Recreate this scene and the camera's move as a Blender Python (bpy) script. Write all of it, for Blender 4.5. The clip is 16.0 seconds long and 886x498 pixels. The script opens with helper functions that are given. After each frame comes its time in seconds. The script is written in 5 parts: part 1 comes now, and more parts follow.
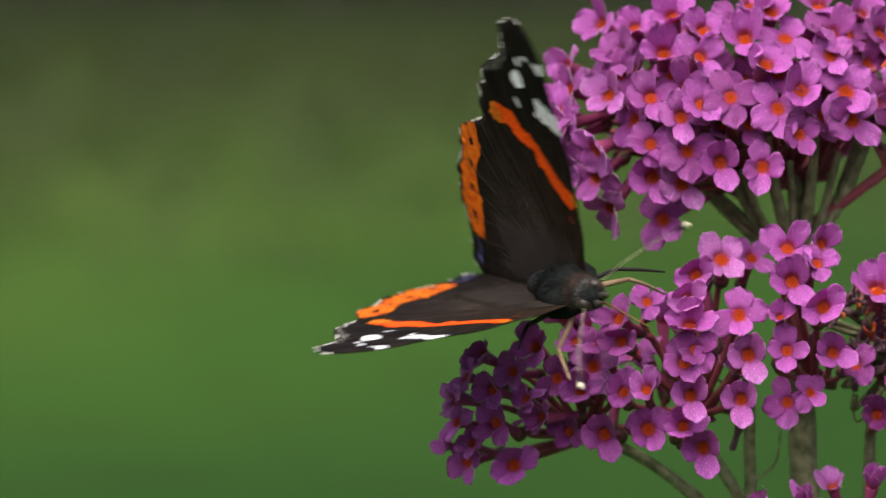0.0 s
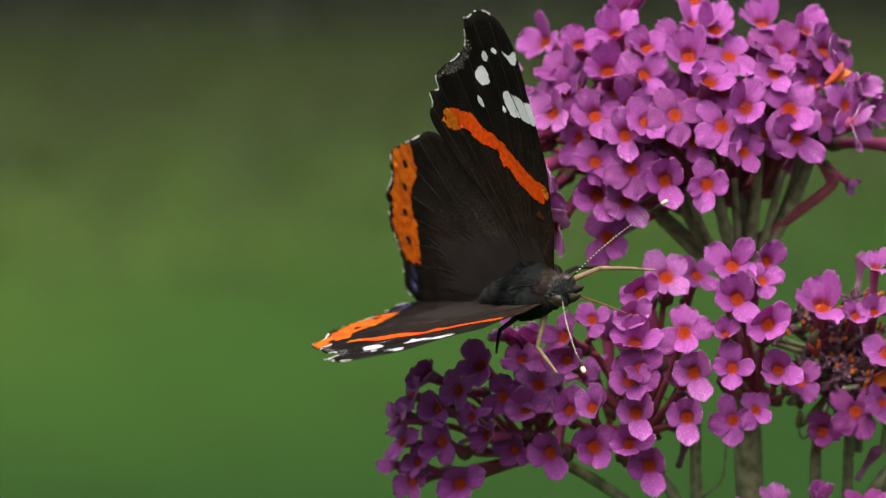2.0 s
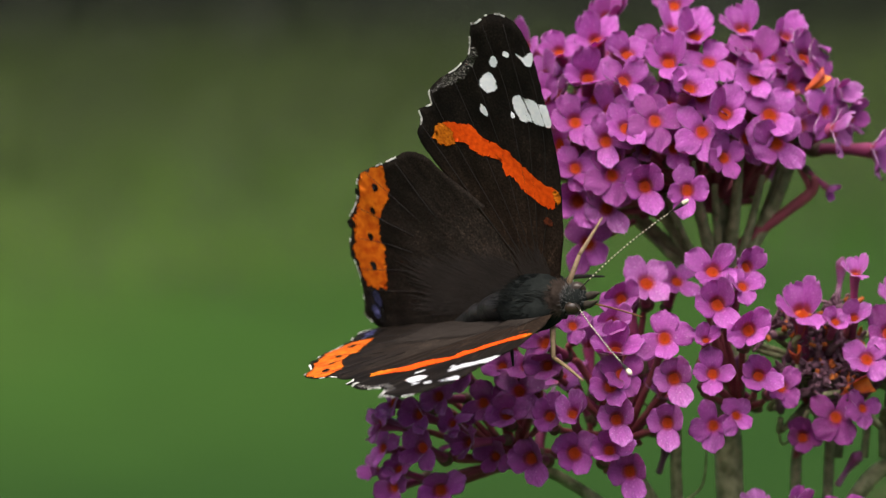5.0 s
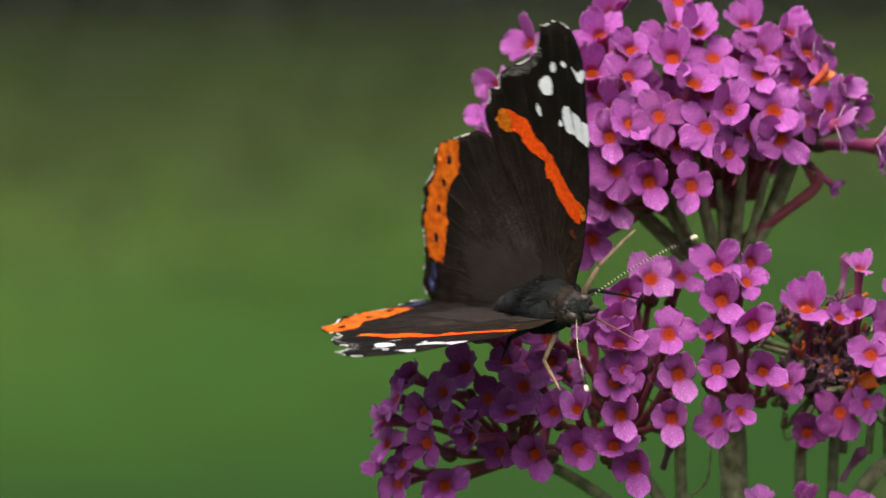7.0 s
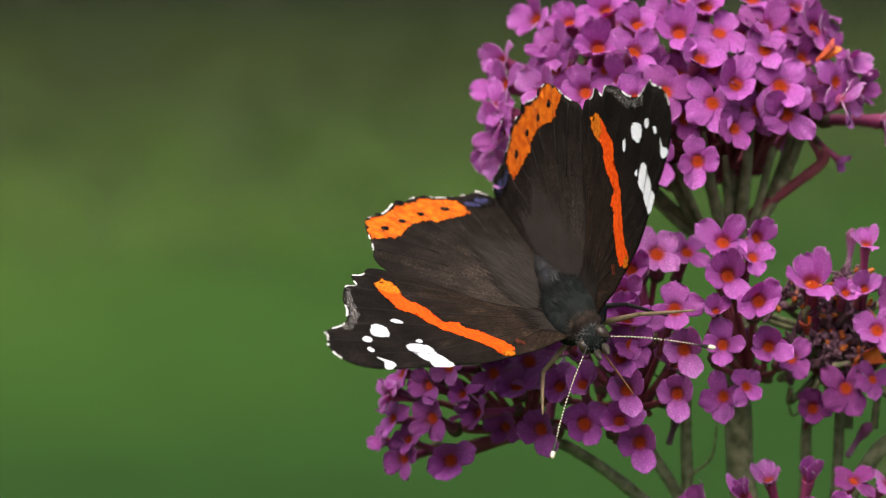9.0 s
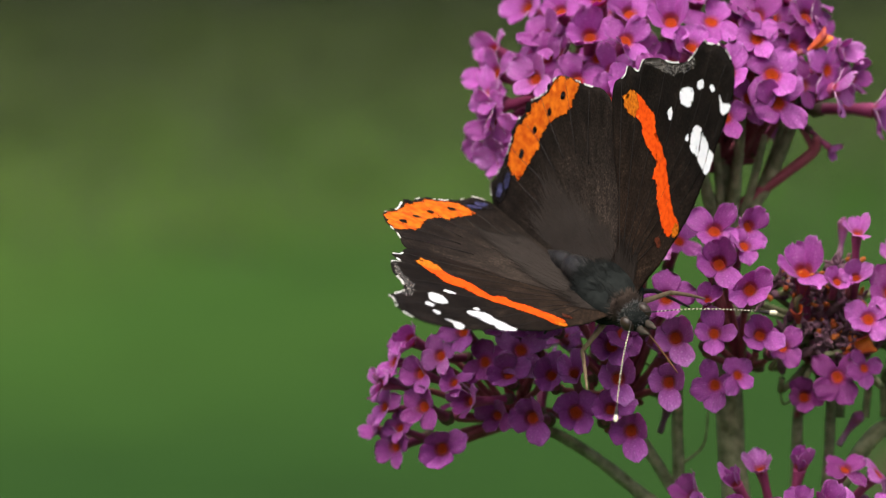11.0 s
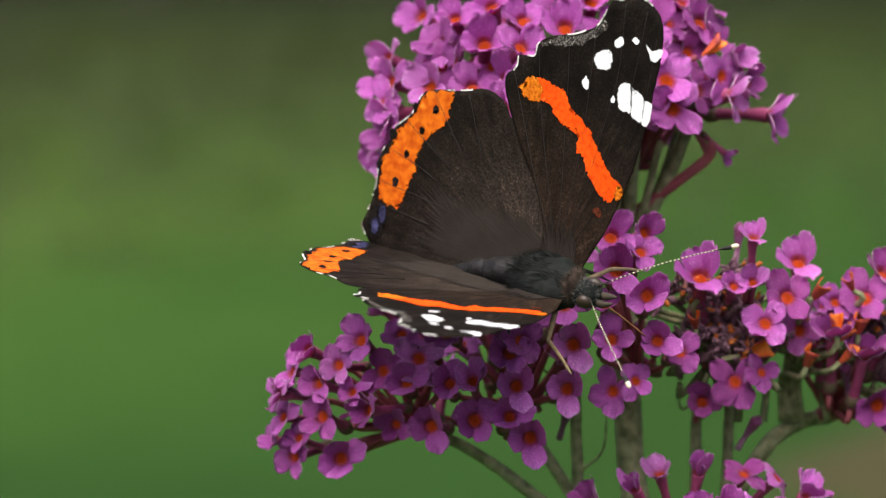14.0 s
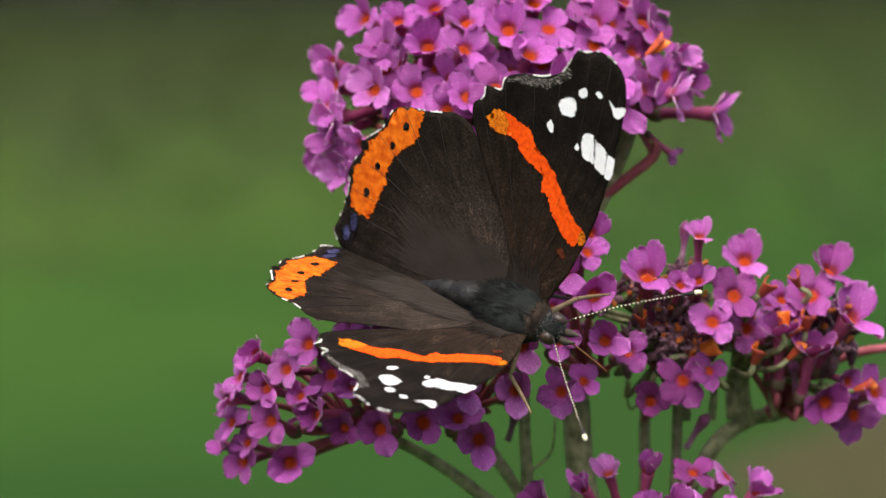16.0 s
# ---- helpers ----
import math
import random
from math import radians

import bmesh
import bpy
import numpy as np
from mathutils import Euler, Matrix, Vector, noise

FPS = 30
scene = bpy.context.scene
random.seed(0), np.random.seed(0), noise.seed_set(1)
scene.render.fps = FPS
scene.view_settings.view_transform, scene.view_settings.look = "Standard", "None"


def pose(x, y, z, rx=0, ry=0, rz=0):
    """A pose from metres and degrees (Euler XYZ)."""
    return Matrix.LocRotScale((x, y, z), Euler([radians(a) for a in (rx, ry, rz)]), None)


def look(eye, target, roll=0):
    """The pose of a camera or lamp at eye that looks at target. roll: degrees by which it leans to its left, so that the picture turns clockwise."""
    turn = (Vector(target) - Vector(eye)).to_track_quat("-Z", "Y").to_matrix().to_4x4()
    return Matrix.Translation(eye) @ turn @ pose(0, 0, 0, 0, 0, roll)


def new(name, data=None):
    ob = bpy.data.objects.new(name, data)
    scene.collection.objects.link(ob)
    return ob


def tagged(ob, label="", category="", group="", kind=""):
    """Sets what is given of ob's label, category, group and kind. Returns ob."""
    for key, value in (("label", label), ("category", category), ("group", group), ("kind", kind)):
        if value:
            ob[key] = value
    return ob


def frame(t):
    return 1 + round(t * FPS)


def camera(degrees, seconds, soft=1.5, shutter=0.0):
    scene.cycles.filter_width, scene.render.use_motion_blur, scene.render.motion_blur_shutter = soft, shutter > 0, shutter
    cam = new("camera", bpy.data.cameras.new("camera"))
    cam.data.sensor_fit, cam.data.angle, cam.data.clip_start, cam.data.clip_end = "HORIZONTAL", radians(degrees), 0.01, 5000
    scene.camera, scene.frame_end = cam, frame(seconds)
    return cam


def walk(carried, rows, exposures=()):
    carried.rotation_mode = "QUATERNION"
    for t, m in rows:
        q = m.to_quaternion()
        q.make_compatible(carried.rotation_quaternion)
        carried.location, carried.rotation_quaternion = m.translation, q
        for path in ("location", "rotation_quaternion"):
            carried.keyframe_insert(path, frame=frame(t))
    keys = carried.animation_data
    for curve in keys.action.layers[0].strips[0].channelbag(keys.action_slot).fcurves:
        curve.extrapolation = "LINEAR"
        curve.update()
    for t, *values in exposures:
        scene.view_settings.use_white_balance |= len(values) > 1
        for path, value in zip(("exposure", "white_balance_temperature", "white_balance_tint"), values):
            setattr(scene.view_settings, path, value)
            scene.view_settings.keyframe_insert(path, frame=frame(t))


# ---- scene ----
# The camera stands in one place and turns a little; the butterfly moves on the flower head.
FOCUS = Vector((0, 0, 1.2))
cam = camera(12, 16.0, soft=1.2, shutter=0.5)
EYE = FOCUS + Vector((0, -0.5 * math.cos(radians(8)), 0.5 * math.sin(radians(8))))
# Seconds; the point that the camera aims at, and its roll.
AIM = [
    (0, -0.00907, -0.00044, 1.19753, 0.11),
    (0.5, -0.00775, -0.00030, 1.19829, 0.00),
    (1, -0.00628, -0.00022, 1.19876, 0.03),
    (1.5, -0.00417, -0.00011, 1.19936, -0.05),
    (2, -0.00255, -0.00004, 1.19976, -0.06),
    (2.5, -0.00146, -0.00003, 1.19981, -0.03),
    (3, -0.00041, 0.00000, 1.20002, -0.06),
    (3.5, 0.00000, 0.00000, 1.20000, 0.00),
    (4, 0.00026, 0.00005, 1.20037, -0.10),
    (4.2, 0.00023, 0.00006, 1.20041, -0.10),
    (6.3, -0.00117, 0.00008, 1.20057, -0.05),
    (6.5, -0.00120, 0.00007, 1.20051, -0.05),
    (7, -0.00072, -0.00000, 1.19999, -0.12),
    (7.5, -0.00100, 0.00005, 1.20039, -0.18),
    (8, -0.00080, -0.00018, 1.19877, -0.12),
    (8.5, -0.00124, -0.00033, 1.19771, -0.07),
    (9, -0.00144, -0.00043, 1.19703, -0.04),
    (11.3, -0.00031, -0.00069, 1.19522, 0.02),
    (11.5, -0.00002, -0.00076, 1.19479, 0.02),
    (12, 0.00391, -0.00093, 1.19377, -0.06),
    (12.5, 0.00687, -0.00088, 1.19429, -0.13),
    (13, 0.00940, -0.00089, 1.19452, -0.25),
    (13.5, 0.01045, -0.00080, 1.19528, -0.28),
    (14, 0.01179, -0.00062, 1.19668, -0.43),
    (14.5, 0.01260, -0.00049, 1.19767, -0.50),
    (15, 0.01464, -0.00050, 1.19798, -0.68),
    (15.5, 0.01503, -0.00047, 1.19832, -0.81),
    (16, 0.01816, -0.00078, 1.19689, -1.10),
]
# The light grows a little towards the end.
walk(cam, [(t, look(EYE, (x, y, z), roll)) for t, x, y, z, roll in AIM], [(0, 0.0), (9.2, 0.0), (12, 0.06), (14, 0.16), (16, 0.2)])
cam.data.dof.use_dof = True
cam.data.dof.focus_distance = 0.487
cam.data.dof.aperture_fstop = 25

# ---- light: a bright hazy sky with the sun spread wide behind thin cloud ----
SUN_ELEVATION, SUN_AZIMUTH = radians(66), radians(200)
world = bpy.data.worlds.new("sky")
scene.world = world
world.use_nodes = True
wn = world.node_tree.nodes
sky = wn.new("ShaderNodeTexSky")
sky.sky_type = "NISHITA"
sky.sun_disc = False
sky.dust_density, sky.air_density, sky.ozone_density = 6.5, 0.65, 0.6
sky.sun_elevation, sky.sun_rotation = SUN_ELEVATION, SUN_AZIMUTH
wn["Background"].inputs["Strength"].default_value = 0.17
world.node_tree.links.new(sky.outputs["Color"], wn["Background"].inputs["Color"])
sun_data = bpy.data.lights.new("sun", "SUN")
sun_data.energy, sun_data.angle, sun_data.color = 3.9, radians(75), (1.0, 0.95, 0.89)
sun = new("sun", sun_data)
SUN_DIR = Vector((math.sin(SUN_AZIMUTH) * math.cos(SUN_ELEVATION), math.cos(SUN_AZIMUTH) * math.cos(SUN_ELEVATION), math.sin(SUN_ELEVATION)))
sun.matrix_world = look(FOCUS + SUN_DIR * 3, FOCUS)


# ---- materials ----
def base_material(name, rough=0.6, spec=0.3):
    m = bpy.data.materials.new(name)
    m.use_nodes = True
    n = m.node_tree.nodes
    b = n["Principled BSDF"]
    b.inputs["Roughness"].default_value = rough
    b.inputs["Specular IOR Level"].default_value = spec
    return m, n, m.node_tree.links, b


def noise_node(n, l, scale, detail=3.0, coords="Object"):
    c = n.new("ShaderNodeTexCoord")
    t = n.new("ShaderNodeTexNoise")
    t.inputs["Scale"].default_value = scale
    t.inputs["Detail"].default_value = detail
    l.new(c.outputs[coords], t.inputs["Vector"])
    return t


def ramp_node(n, l, source, stops):
    r = n.new("ShaderNodeValToRGB")
    e = r.color_ramp.elements
    while len(e) < len(stops):
        e.new(0.5)
    for k, (at, col) in enumerate(stops):
        e[k].position, e[k].color = at, (*col, 1)
    l.new(source, r.inputs["Fac"])
    return r


def mix_node(n, l, mode, fac, a, b):
    m = n.new("ShaderNodeMix")
    m.data_type, m.blend_type = "RGBA", mode
    for sock, v in (("Factor", fac), ("A", a), ("B", b)):
        i = {"Factor": 0, "A": 6, "B": 7}[sock]
        if isinstance(v, (int, float)):
            m.inputs[i].default_value = v
        elif isinstance(v, tuple):
            m.inputs[i].default_value = (*v, 1)
        else:
            l.new(v, m.inputs[i])
    return m.outputs[2]


def bump_node(n, l, b, height, strength, distance):
    k = n.new("ShaderNodeBump")
    k.inputs["Strength"].default_value = strength
    k.inputs["Distance"].default_value = distance
    l.new(height, k.inputs["Height"])
    l.new(k.outputs["Normal"], b.inputs["Normal"])


def petal_material(name, light, dark, glow=0.40, rough=0.33):
    """Thin petal tissue: two tones from floret to floret, fine veins, light passing through."""
    m, n, l, b = base_material(name, rough, 0.6)
    info = n.new("ShaderNodeObjectInfo")
    tone = ramp_node(n, l, info.outputs["Random"], [(0.0, dark), (0.45, light), (0.8, tuple(min(1, c * 1.12) for c in light)), (1.0, (light[0] * 1.2, light[1] * 1.9, light[2] * 1.22))])
    fine = noise_node(n, l, 900, 4)
    spots = ramp_node(n, l, fine.outputs["Fac"], [(0.3, (0.86, 0.81, 0.84)), (0.7, (1.07, 1.1, 1.08))])
    col = mix_node(n, l, "MULTIPLY", 1.0, tone.outputs["Color"], spots.outputs["Color"])
    away = n.new("ShaderNodeVectorMath")
    away.operation = "LENGTH"
    l.new(n["Texture Coordinate"].outputs["Object"], away.inputs[0])
    reach = n.new("ShaderNodeMapRange")
    reach.inputs["From Min"].default_value, reach.inputs["From Max"].default_value = 0.0007, 0.0039
    l.new(away.outputs["Value"], reach.inputs["Value"])
    # orange by the throat; pale tips carry painted edge highlights
    fade = ramp_node(n, l, reach.outputs["Result"], [(0.0, (0.72, 0.32, 0.08)), (0.05, (0.76, 0.40, 0.34)), (0.13, (0.84, 0.66, 0.80)), (0.45, (0.97, 0.95, 0.98)), (0.75, (1.0, 1.12, 1.02)), (1.0, (1.2, 2.0, 1.3))])
    col = mix_node(n, l, "MULTIPLY", 1.0, col, fade.outputs["Color"])
    # each lobe's own tone imitates lit and shaded lobes; faint veins from the throat outward
    piece = n.new("ShaderNodeNewGeometry")
    lobe_shade = ramp_node(n, l, piece.outputs["Random Per Island"], [(0.0, (0.74, 0.60, 0.72)), (0.45, (0.98, 0.95, 0.98)), (0.75, (1.08, 1.25, 1.1)), (1.0, (1.18, 1.75, 1.22))])
    col = mix_node(n, l, "MULTIPLY", 1.0, col, lobe_shade.outputs["Color"])
    angle = n.new("ShaderNodeTexGradient")
    angle.gradient_type = "RADIAL"
    l.new(n["Texture Coordinate"].outputs["Object"], angle.inputs["Vector"])
    ray = n.new("ShaderNodeCombineXYZ")
    for source, factor, slot in ((angle.outputs["Fac"], 90.0, "X"), (away.outputs["Value"], 500.0, "Y")):
        stretch = n.new("ShaderNodeMath")
        stretch.operation = "MULTIPLY"
        stretch.inputs[1].default_value = factor
        l.new(source, stretch.inputs[0])
        l.new(stretch.outputs["Value"], ray.inputs[slot])
    streak = n.new("ShaderNodeTexNoise")
    streak.inputs["Scale"].default_value, streak.inputs["Detail"].default_value = 1.0, 3.0
    l.new(ray.outputs["Vector"], streak.inputs["Vector"])
    veins = ramp_node(n, l, streak.outputs["Fac"], [(0.3, (0.86, 0.78, 0.84)), (0.65, (1.06, 1.12, 1.06))])
    col = mix_node(n, l, "MULTIPLY", 1.0, col, veins.outputs["Color"])
    # tiny sparkles of light painted into the colour as pale flecks
    sparkle = noise_node(n, l, 5200, 2)
    glints = ramp_node(n, l, sparkle.outputs["Fac"], [(0.32, (0.92, 0.88, 0.92)), (0.5, (1.0, 1.0, 1.0)), (0.64, (1.05, 1.15, 1.05)), (0.72, (1.4, 3.4, 1.45))])
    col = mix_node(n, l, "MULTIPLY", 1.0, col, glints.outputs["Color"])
    l.new(col, b.inputs["Base Color"])
    b.inputs["Sheen Weight"].default_value, b.inputs["Sheen Roughness"].default_value = 0.16, 0.35
    crinkle = noise_node(n, l, 8500, 2)
    both = n.new("ShaderNodeMath")
    both.operation = "ADD"
    l.new(fine.outputs["Fac"], both.inputs[0])
    l.new(crinkle.outputs["Fac"], both.inputs[1])
    bump_node(n, l, b, both.outputs["Value"], 0.6, 0.0003)
    tr = n.new("ShaderNodeBsdfTranslucent")
    l.new(mix_node(n, l, "MULTIPLY", 1.0, col, (1.3, 0.62, 0.95)), tr.inputs["Color"])
    mixer = n.new("ShaderNodeMixShader")
    mixer.inputs["Fac"].default_value = glow
    l.new(b.outputs["BSDF"], mixer.inputs[1])
    l.new(tr.outputs["BSDF"], mixer.inputs[2])
    l.new(mixer.outputs["Shader"], n["Material Output"].inputs["Surface"])
    return m


def grain_material(name, a, b_col, scale, rough=0.6, bump=0.3, dist=0.0002, spec=0.3, sheen=0.0, span=(0.3, 0.7)):
    m, n, l, b = base_material(name, rough, spec)
    t = noise_node(n, l, scale, 5)
    r = ramp_node(n, l, t.outputs["Fac"], [(span[0], a), (span[1], b_col)])
    l.new(r.outputs["Color"], b.inputs["Base Color"])
    b.inputs["Sheen Weight"].default_value = sheen
    bump_node(n, l, b, t.outputs["Fac"], bump, dist)
    return m


def throat_material():
    """The mouth of a floret: deep red inside, darkened in colour for depth, an orange ring, running out into magenta.
    """
    m, n, l, b = base_material("orange_throat", 0.9, 0.0)
    grain = noise_node(n, l, 1500, 4)
    away = n.new("ShaderNodeVectorMath")
    away.operation = "LENGTH"
    l.new(n["Texture Coordinate"].outputs["Object"], away.inputs[0])
    reach = n.new("ShaderNodeMath")
    reach.operation = "MULTIPLY_ADD"
    reach.inputs[1].default_value = 0.0005
    l.new(grain.outputs["Fac"], reach.inputs[0])
    l.new(away.outputs["Value"], reach.inputs[2])
    span = n.new("ShaderNodeMapRange")
    span.inputs["From Min"].default_value, span.inputs["From Max"].default_value = 0.00040, 0.00108
    l.new(reach.outputs["Value"], span.inputs["Value"])
    tone = ramp_node(n, l, span.outputs["Result"], [(0.0, (0.10, 0.010, 0.003)), (0.3, (0.20, 0.020, 0.004)), (0.5, (0.31, 0.040, 0.006)), (0.72, (0.32, 0.038, 0.018)), (0.88, (0.34, 0.040, 0.085)), (1.0, (0.40, 0.050, 0.20))])
    l.new(tone.outputs["Color"], b.inputs["Base Color"])
    bump_node(n, l, b, grain.outputs["Fac"], 0.3, 0.0002)
    return m


def mark_material(name, a, b_col, scale, rough=0.65, spec=0.08, soft=0.9, edge=(0.78, 1.08)):
    """Coloured wing scales that thin out, scale by scale, at the rim of their patch."""
    m = grain_material(name, a, b_col, scale, rough, 0.4, 0.0001, spec)
    n, l = m.node_tree.nodes, m.node_tree.links
    inner = n.new("ShaderNodeAttribute")
    inner.attribute_name = "inner"
    scales = noise_node(n, l, 7500, 2)
    sum_ = n.new("ShaderNodeMath")
    sum_.operation = "MULTIPLY_ADD"
    sum_.inputs[1].default_value = soft
    l.new(scales.outputs["Fac"], sum_.inputs[0])
    l.new(inner.outputs["Fac"], sum_.inputs[2])
    step = n.new("ShaderNodeMapRange")
    step.inputs["From Min"].default_value, step.inputs["From Max"].default_value = edge
    l.new(sum_.outputs["Value"], step.inputs["Value"])
    l.new(step.outputs["Result"], n["Principled BSDF"].inputs["Alpha"])
    return m


def wing_material(name, inner, outer, reach):
    """Wing scales: brown hairy root, darker towards the margin, with fine rows of scales."""
    m, n, l, b = base_material(name, 0.75, 0.05)
    c = n.new("ShaderNodeTexCoord")
    length = n.new("ShaderNodeVectorMath")
    length.operation = "LENGTH"
    l.new(c.outputs["Object"], length.inputs[0])
    scale = n.new("ShaderNodeMath")
    scale.operation = "DIVIDE"
    scale.inputs[1].default_value = reach
    l.new(length.outputs["Value"], scale.inputs[0])
    tone = ramp_node(n, l, scale.outputs["Value"], [(0.35, inner), (0.85, outer)])
    dust = noise_node(n, l, 3800, 4)
    angle = n.new("ShaderNodeTexGradient")
    angle.gradient_type = "RADIAL"
    l.new(c.outputs["Object"], angle.inputs["Vector"])
    ray = n.new("ShaderNodeCombineXYZ")
    stretch = n.new("ShaderNodeMath")
    stretch.operation = "MULTIPLY"
    stretch.inputs[1].default_value = 150.0
    l.new(angle.outputs["Fac"], stretch.inputs[0])
    along = n.new("ShaderNodeMath")
    along.operation = "MULTIPLY"
    along.inputs[1].default_value = 180.0
    l.new(length.outputs["Value"], along.inputs[0])
    l.new(stretch.outputs["Value"], ray.inputs["X"])
    l.new(along.outputs["Value"], ray.inputs["Y"])
    patch = n.new("ShaderNodeTexNoise")
    patch.inputs["Scale"].default_value = 1.0
    patch.inputs["Detail"].default_value = 4.0
    l.new(ray.outputs["Vector"], patch.inputs["Vector"])
    cloud = noise_node(n, l, 330, 3)
    flecks = n.new("ShaderNodeMath")
    flecks.operation = "MULTIPLY_ADD"
    flecks.inputs[1].default_value = 0.55
    l.new(cloud.outputs["Fac"], flecks.inputs[0])
    l.new(dust.outputs["Fac"], flecks.inputs[2])
    shift = n.new("ShaderNodeMath")
    shift.operation = "SUBTRACT"
    shift.inputs[1].default_value = 0.275
    l.new(flecks.outputs["Value"], shift.inputs[0])
    k = ramp_node(n, l, shift.outputs["Value"], [(0.35, (0.6, 0.6, 0.6)), (0.56, (1.15, 1.15, 1.15)), (0.65, (1.5, 1.45, 1.4)), (0.76, (3.0, 2.9, 2.75))])
    k2 = ramp_node(n, l, patch.outputs["Fac"], [(0.3, (0.7, 0.7, 0.7)), (0.6, (1.15, 1.12, 1.1)), (0.78, (2.2, 2.1, 2.0))])
    col = mix_node(n, l, "MULTIPLY", 1.0, tone.outputs["Color"], k.outputs["Color"])
    col = mix_node(n, l, "MULTIPLY", 1.0, col, k2.outputs["Color"])
    l.new(col, b.inputs["Base Color"])
    bump_node(n, l, b, dust.outputs["Fac"], 0.4, 0.0001)
    return m


PETAL = petal_material("petal_magenta", (0.625, 0.142, 0.635), (0.44, 0.060, 0.39))
# near-white rim colour: the glitter along the lobe edges is painted in
PETAL_RIM_GLINT = grain_material("petal_rim_glint", (0.66, 0.25, 0.60), (0.95, 0.78, 0.92), 1400, 0.35)
PETAL_OLD = petal_material("petal_fading", (0.30, 0.05, 0.22), (0.16, 0.03, 0.13), 0.15)
TUBE = grain_material("flower_tube", (0.24, 0.032, 0.10), (0.38, 0.065, 0.18), 500, 0.55)
THROAT = throat_material()
CALYX = grain_material("calyx_green", (0.10, 0.085, 0.045), (0.17, 0.07, 0.07), 700, 0.7)
STEM = grain_material("downy_stem", (0.105, 0.118, 0.050), (0.33, 0.335, 0.185), 700, 0.85, 0.9, 0.0006)
STEM_RED = grain_material("reddish_stalk", (0.21, 0.038, 0.055), (0.36, 0.095, 0.12), 420, 0.65)
WITHER = grain_material("withered_brown", (0.075, 0.030, 0.050), (0.32, 0.17, 0.23), 900, 0.75, 0.8, 0.0005)
WITHER_RUST = grain_material("withered_rust", (0.30, 0.05, 0.01), (0.62, 0.20, 0.04), 700, 0.6)
AMBER_OUTSIDE = grain_material("amber_outside", (0.26, 0.030, 0.045), (0.58, 0.10, 0.03), 500, 0.5)
AMBER_INSIDE = grain_material("amber_inside", (0.55, 0.07, 0.010), (0.78, 0.26, 0.03), 800, 0.5)
FORE_DARK = wing_material("forewing_scales", (0.022, 0.0148, 0.0104), (0.0085, 0.0068, 0.0056), 0.028)
HIND_DARK = wing_material("hindwing_scales", (0.038, 0.0302, 0.0245), (0.0128, 0.0099, 0.008), 0.024)
ORANGE = mark_material("orange_scales", (0.66, 0.052, 0.003), (0.92, 0.112, 0.006), 1600)
HIND_AMBER = mark_material("hind_orange_scales", (0.46, 0.060, 0.004), (0.76, 0.185, 0.010), 1000)
AMBER = mark_material("amber_scales", (0.40, 0.075, 0.004), (0.82, 0.24, 0.012), 2600)
RUST = mark_material("rust_scales", (0.03, 0.010, 0.006), (0.13, 0.03, 0.012), 2200)
WHITE = mark_material("white_scales", (0.80, 0.83, 0.88), (0.94, 0.95, 0.96), 1600, 0.55, 0.3)
FROST = mark_material("frosted_scales", (0.10, 0.09, 0.08), (0.55, 0.52, 0.48), 2600, 0.6, 0.1, edge=(1.42, 1.62))
BLACK = mark_material("black_scales", (0.006, 0.005, 0.005), (0.014, 0.011, 0.01), 1600)
BLUE = mark_material("blue_scales", (0.010, 0.010, 0.022), (0.065, 0.065, 0.16), 1500, 0.5)
FRINGE = grain_material("pale_fringe", (0.10, 0.085, 0.07), (0.82, 0.80, 0.78), 900, 0.7, span=(0.36, 0.54))
VEIN = grain_material("wing_vein", (0.008, 0.006, 0.005), (0.016, 0.012, 0.01), 800, 0.7)
FUR = grain_material("body_fur", (0.009, 0.011, 0.0105), (0.021, 0.024, 0.022), 700, 0.85, 0.6, 0.0004, 0.05)
ROOT_HAIR = grain_material("root_hair", (0.025, 0.0198, 0.0164), (0.035, 0.0285, 0.0242), 300, 0.75, 0.1, 0.0001, 0.1)
HAIR = grain_material("body_hair", (0.008, 0.0095, 0.009), (0.020, 0.022, 0.020), 900, 0.85, 0.1, spec=0.05)
FACE_HAIR = grain_material("face_hair", (0.018, 0.017, 0.016), (0.17, 0.165, 0.16), 2500, 0.6, 0.1)
COLLAR_HAIR = grain_material("collar_hair", (0.022, 0.016, 0.013), (0.060, 0.045, 0.036), 900, 0.8, 0.1, spec=0.05)
EYE_DARK = grain_material("compound_eye", (0.016, 0.010, 0.007), (0.055, 0.034, 0.02), 500, 0.4, 0.3, 0.0001, 0.5)
LEG = grain_material("pale_leg", (0.20, 0.13, 0.07), (0.36, 0.25, 0.15), 1200, 0.55)
PROBOSCIS = grain_material("proboscis_brown", (0.10, 0.035, 0.012), (0.20, 0.08, 0.03), 1200, 0.5)
PALP = grain_material("palp_scales", (0.02, 0.016, 0.013), (0.07, 0.055, 0.04), 1500, 0.7)
ABDOMEN = grain_material("abdomen_scales", (0.010, 0.010, 0.010), (0.028, 0.026, 0.025), 900, 0.45, 0.6, 0.0004, 0.3)
LEG_DARK = grain_material("dark_leg", (0.012, 0.010, 0.009), (0.03, 0.024, 0.02), 1200, 0.5)
TIP = grain_material("pale_tip", (0.75, 0.66, 0.45), (0.88, 0.80, 0.62), 1400, 0.5)


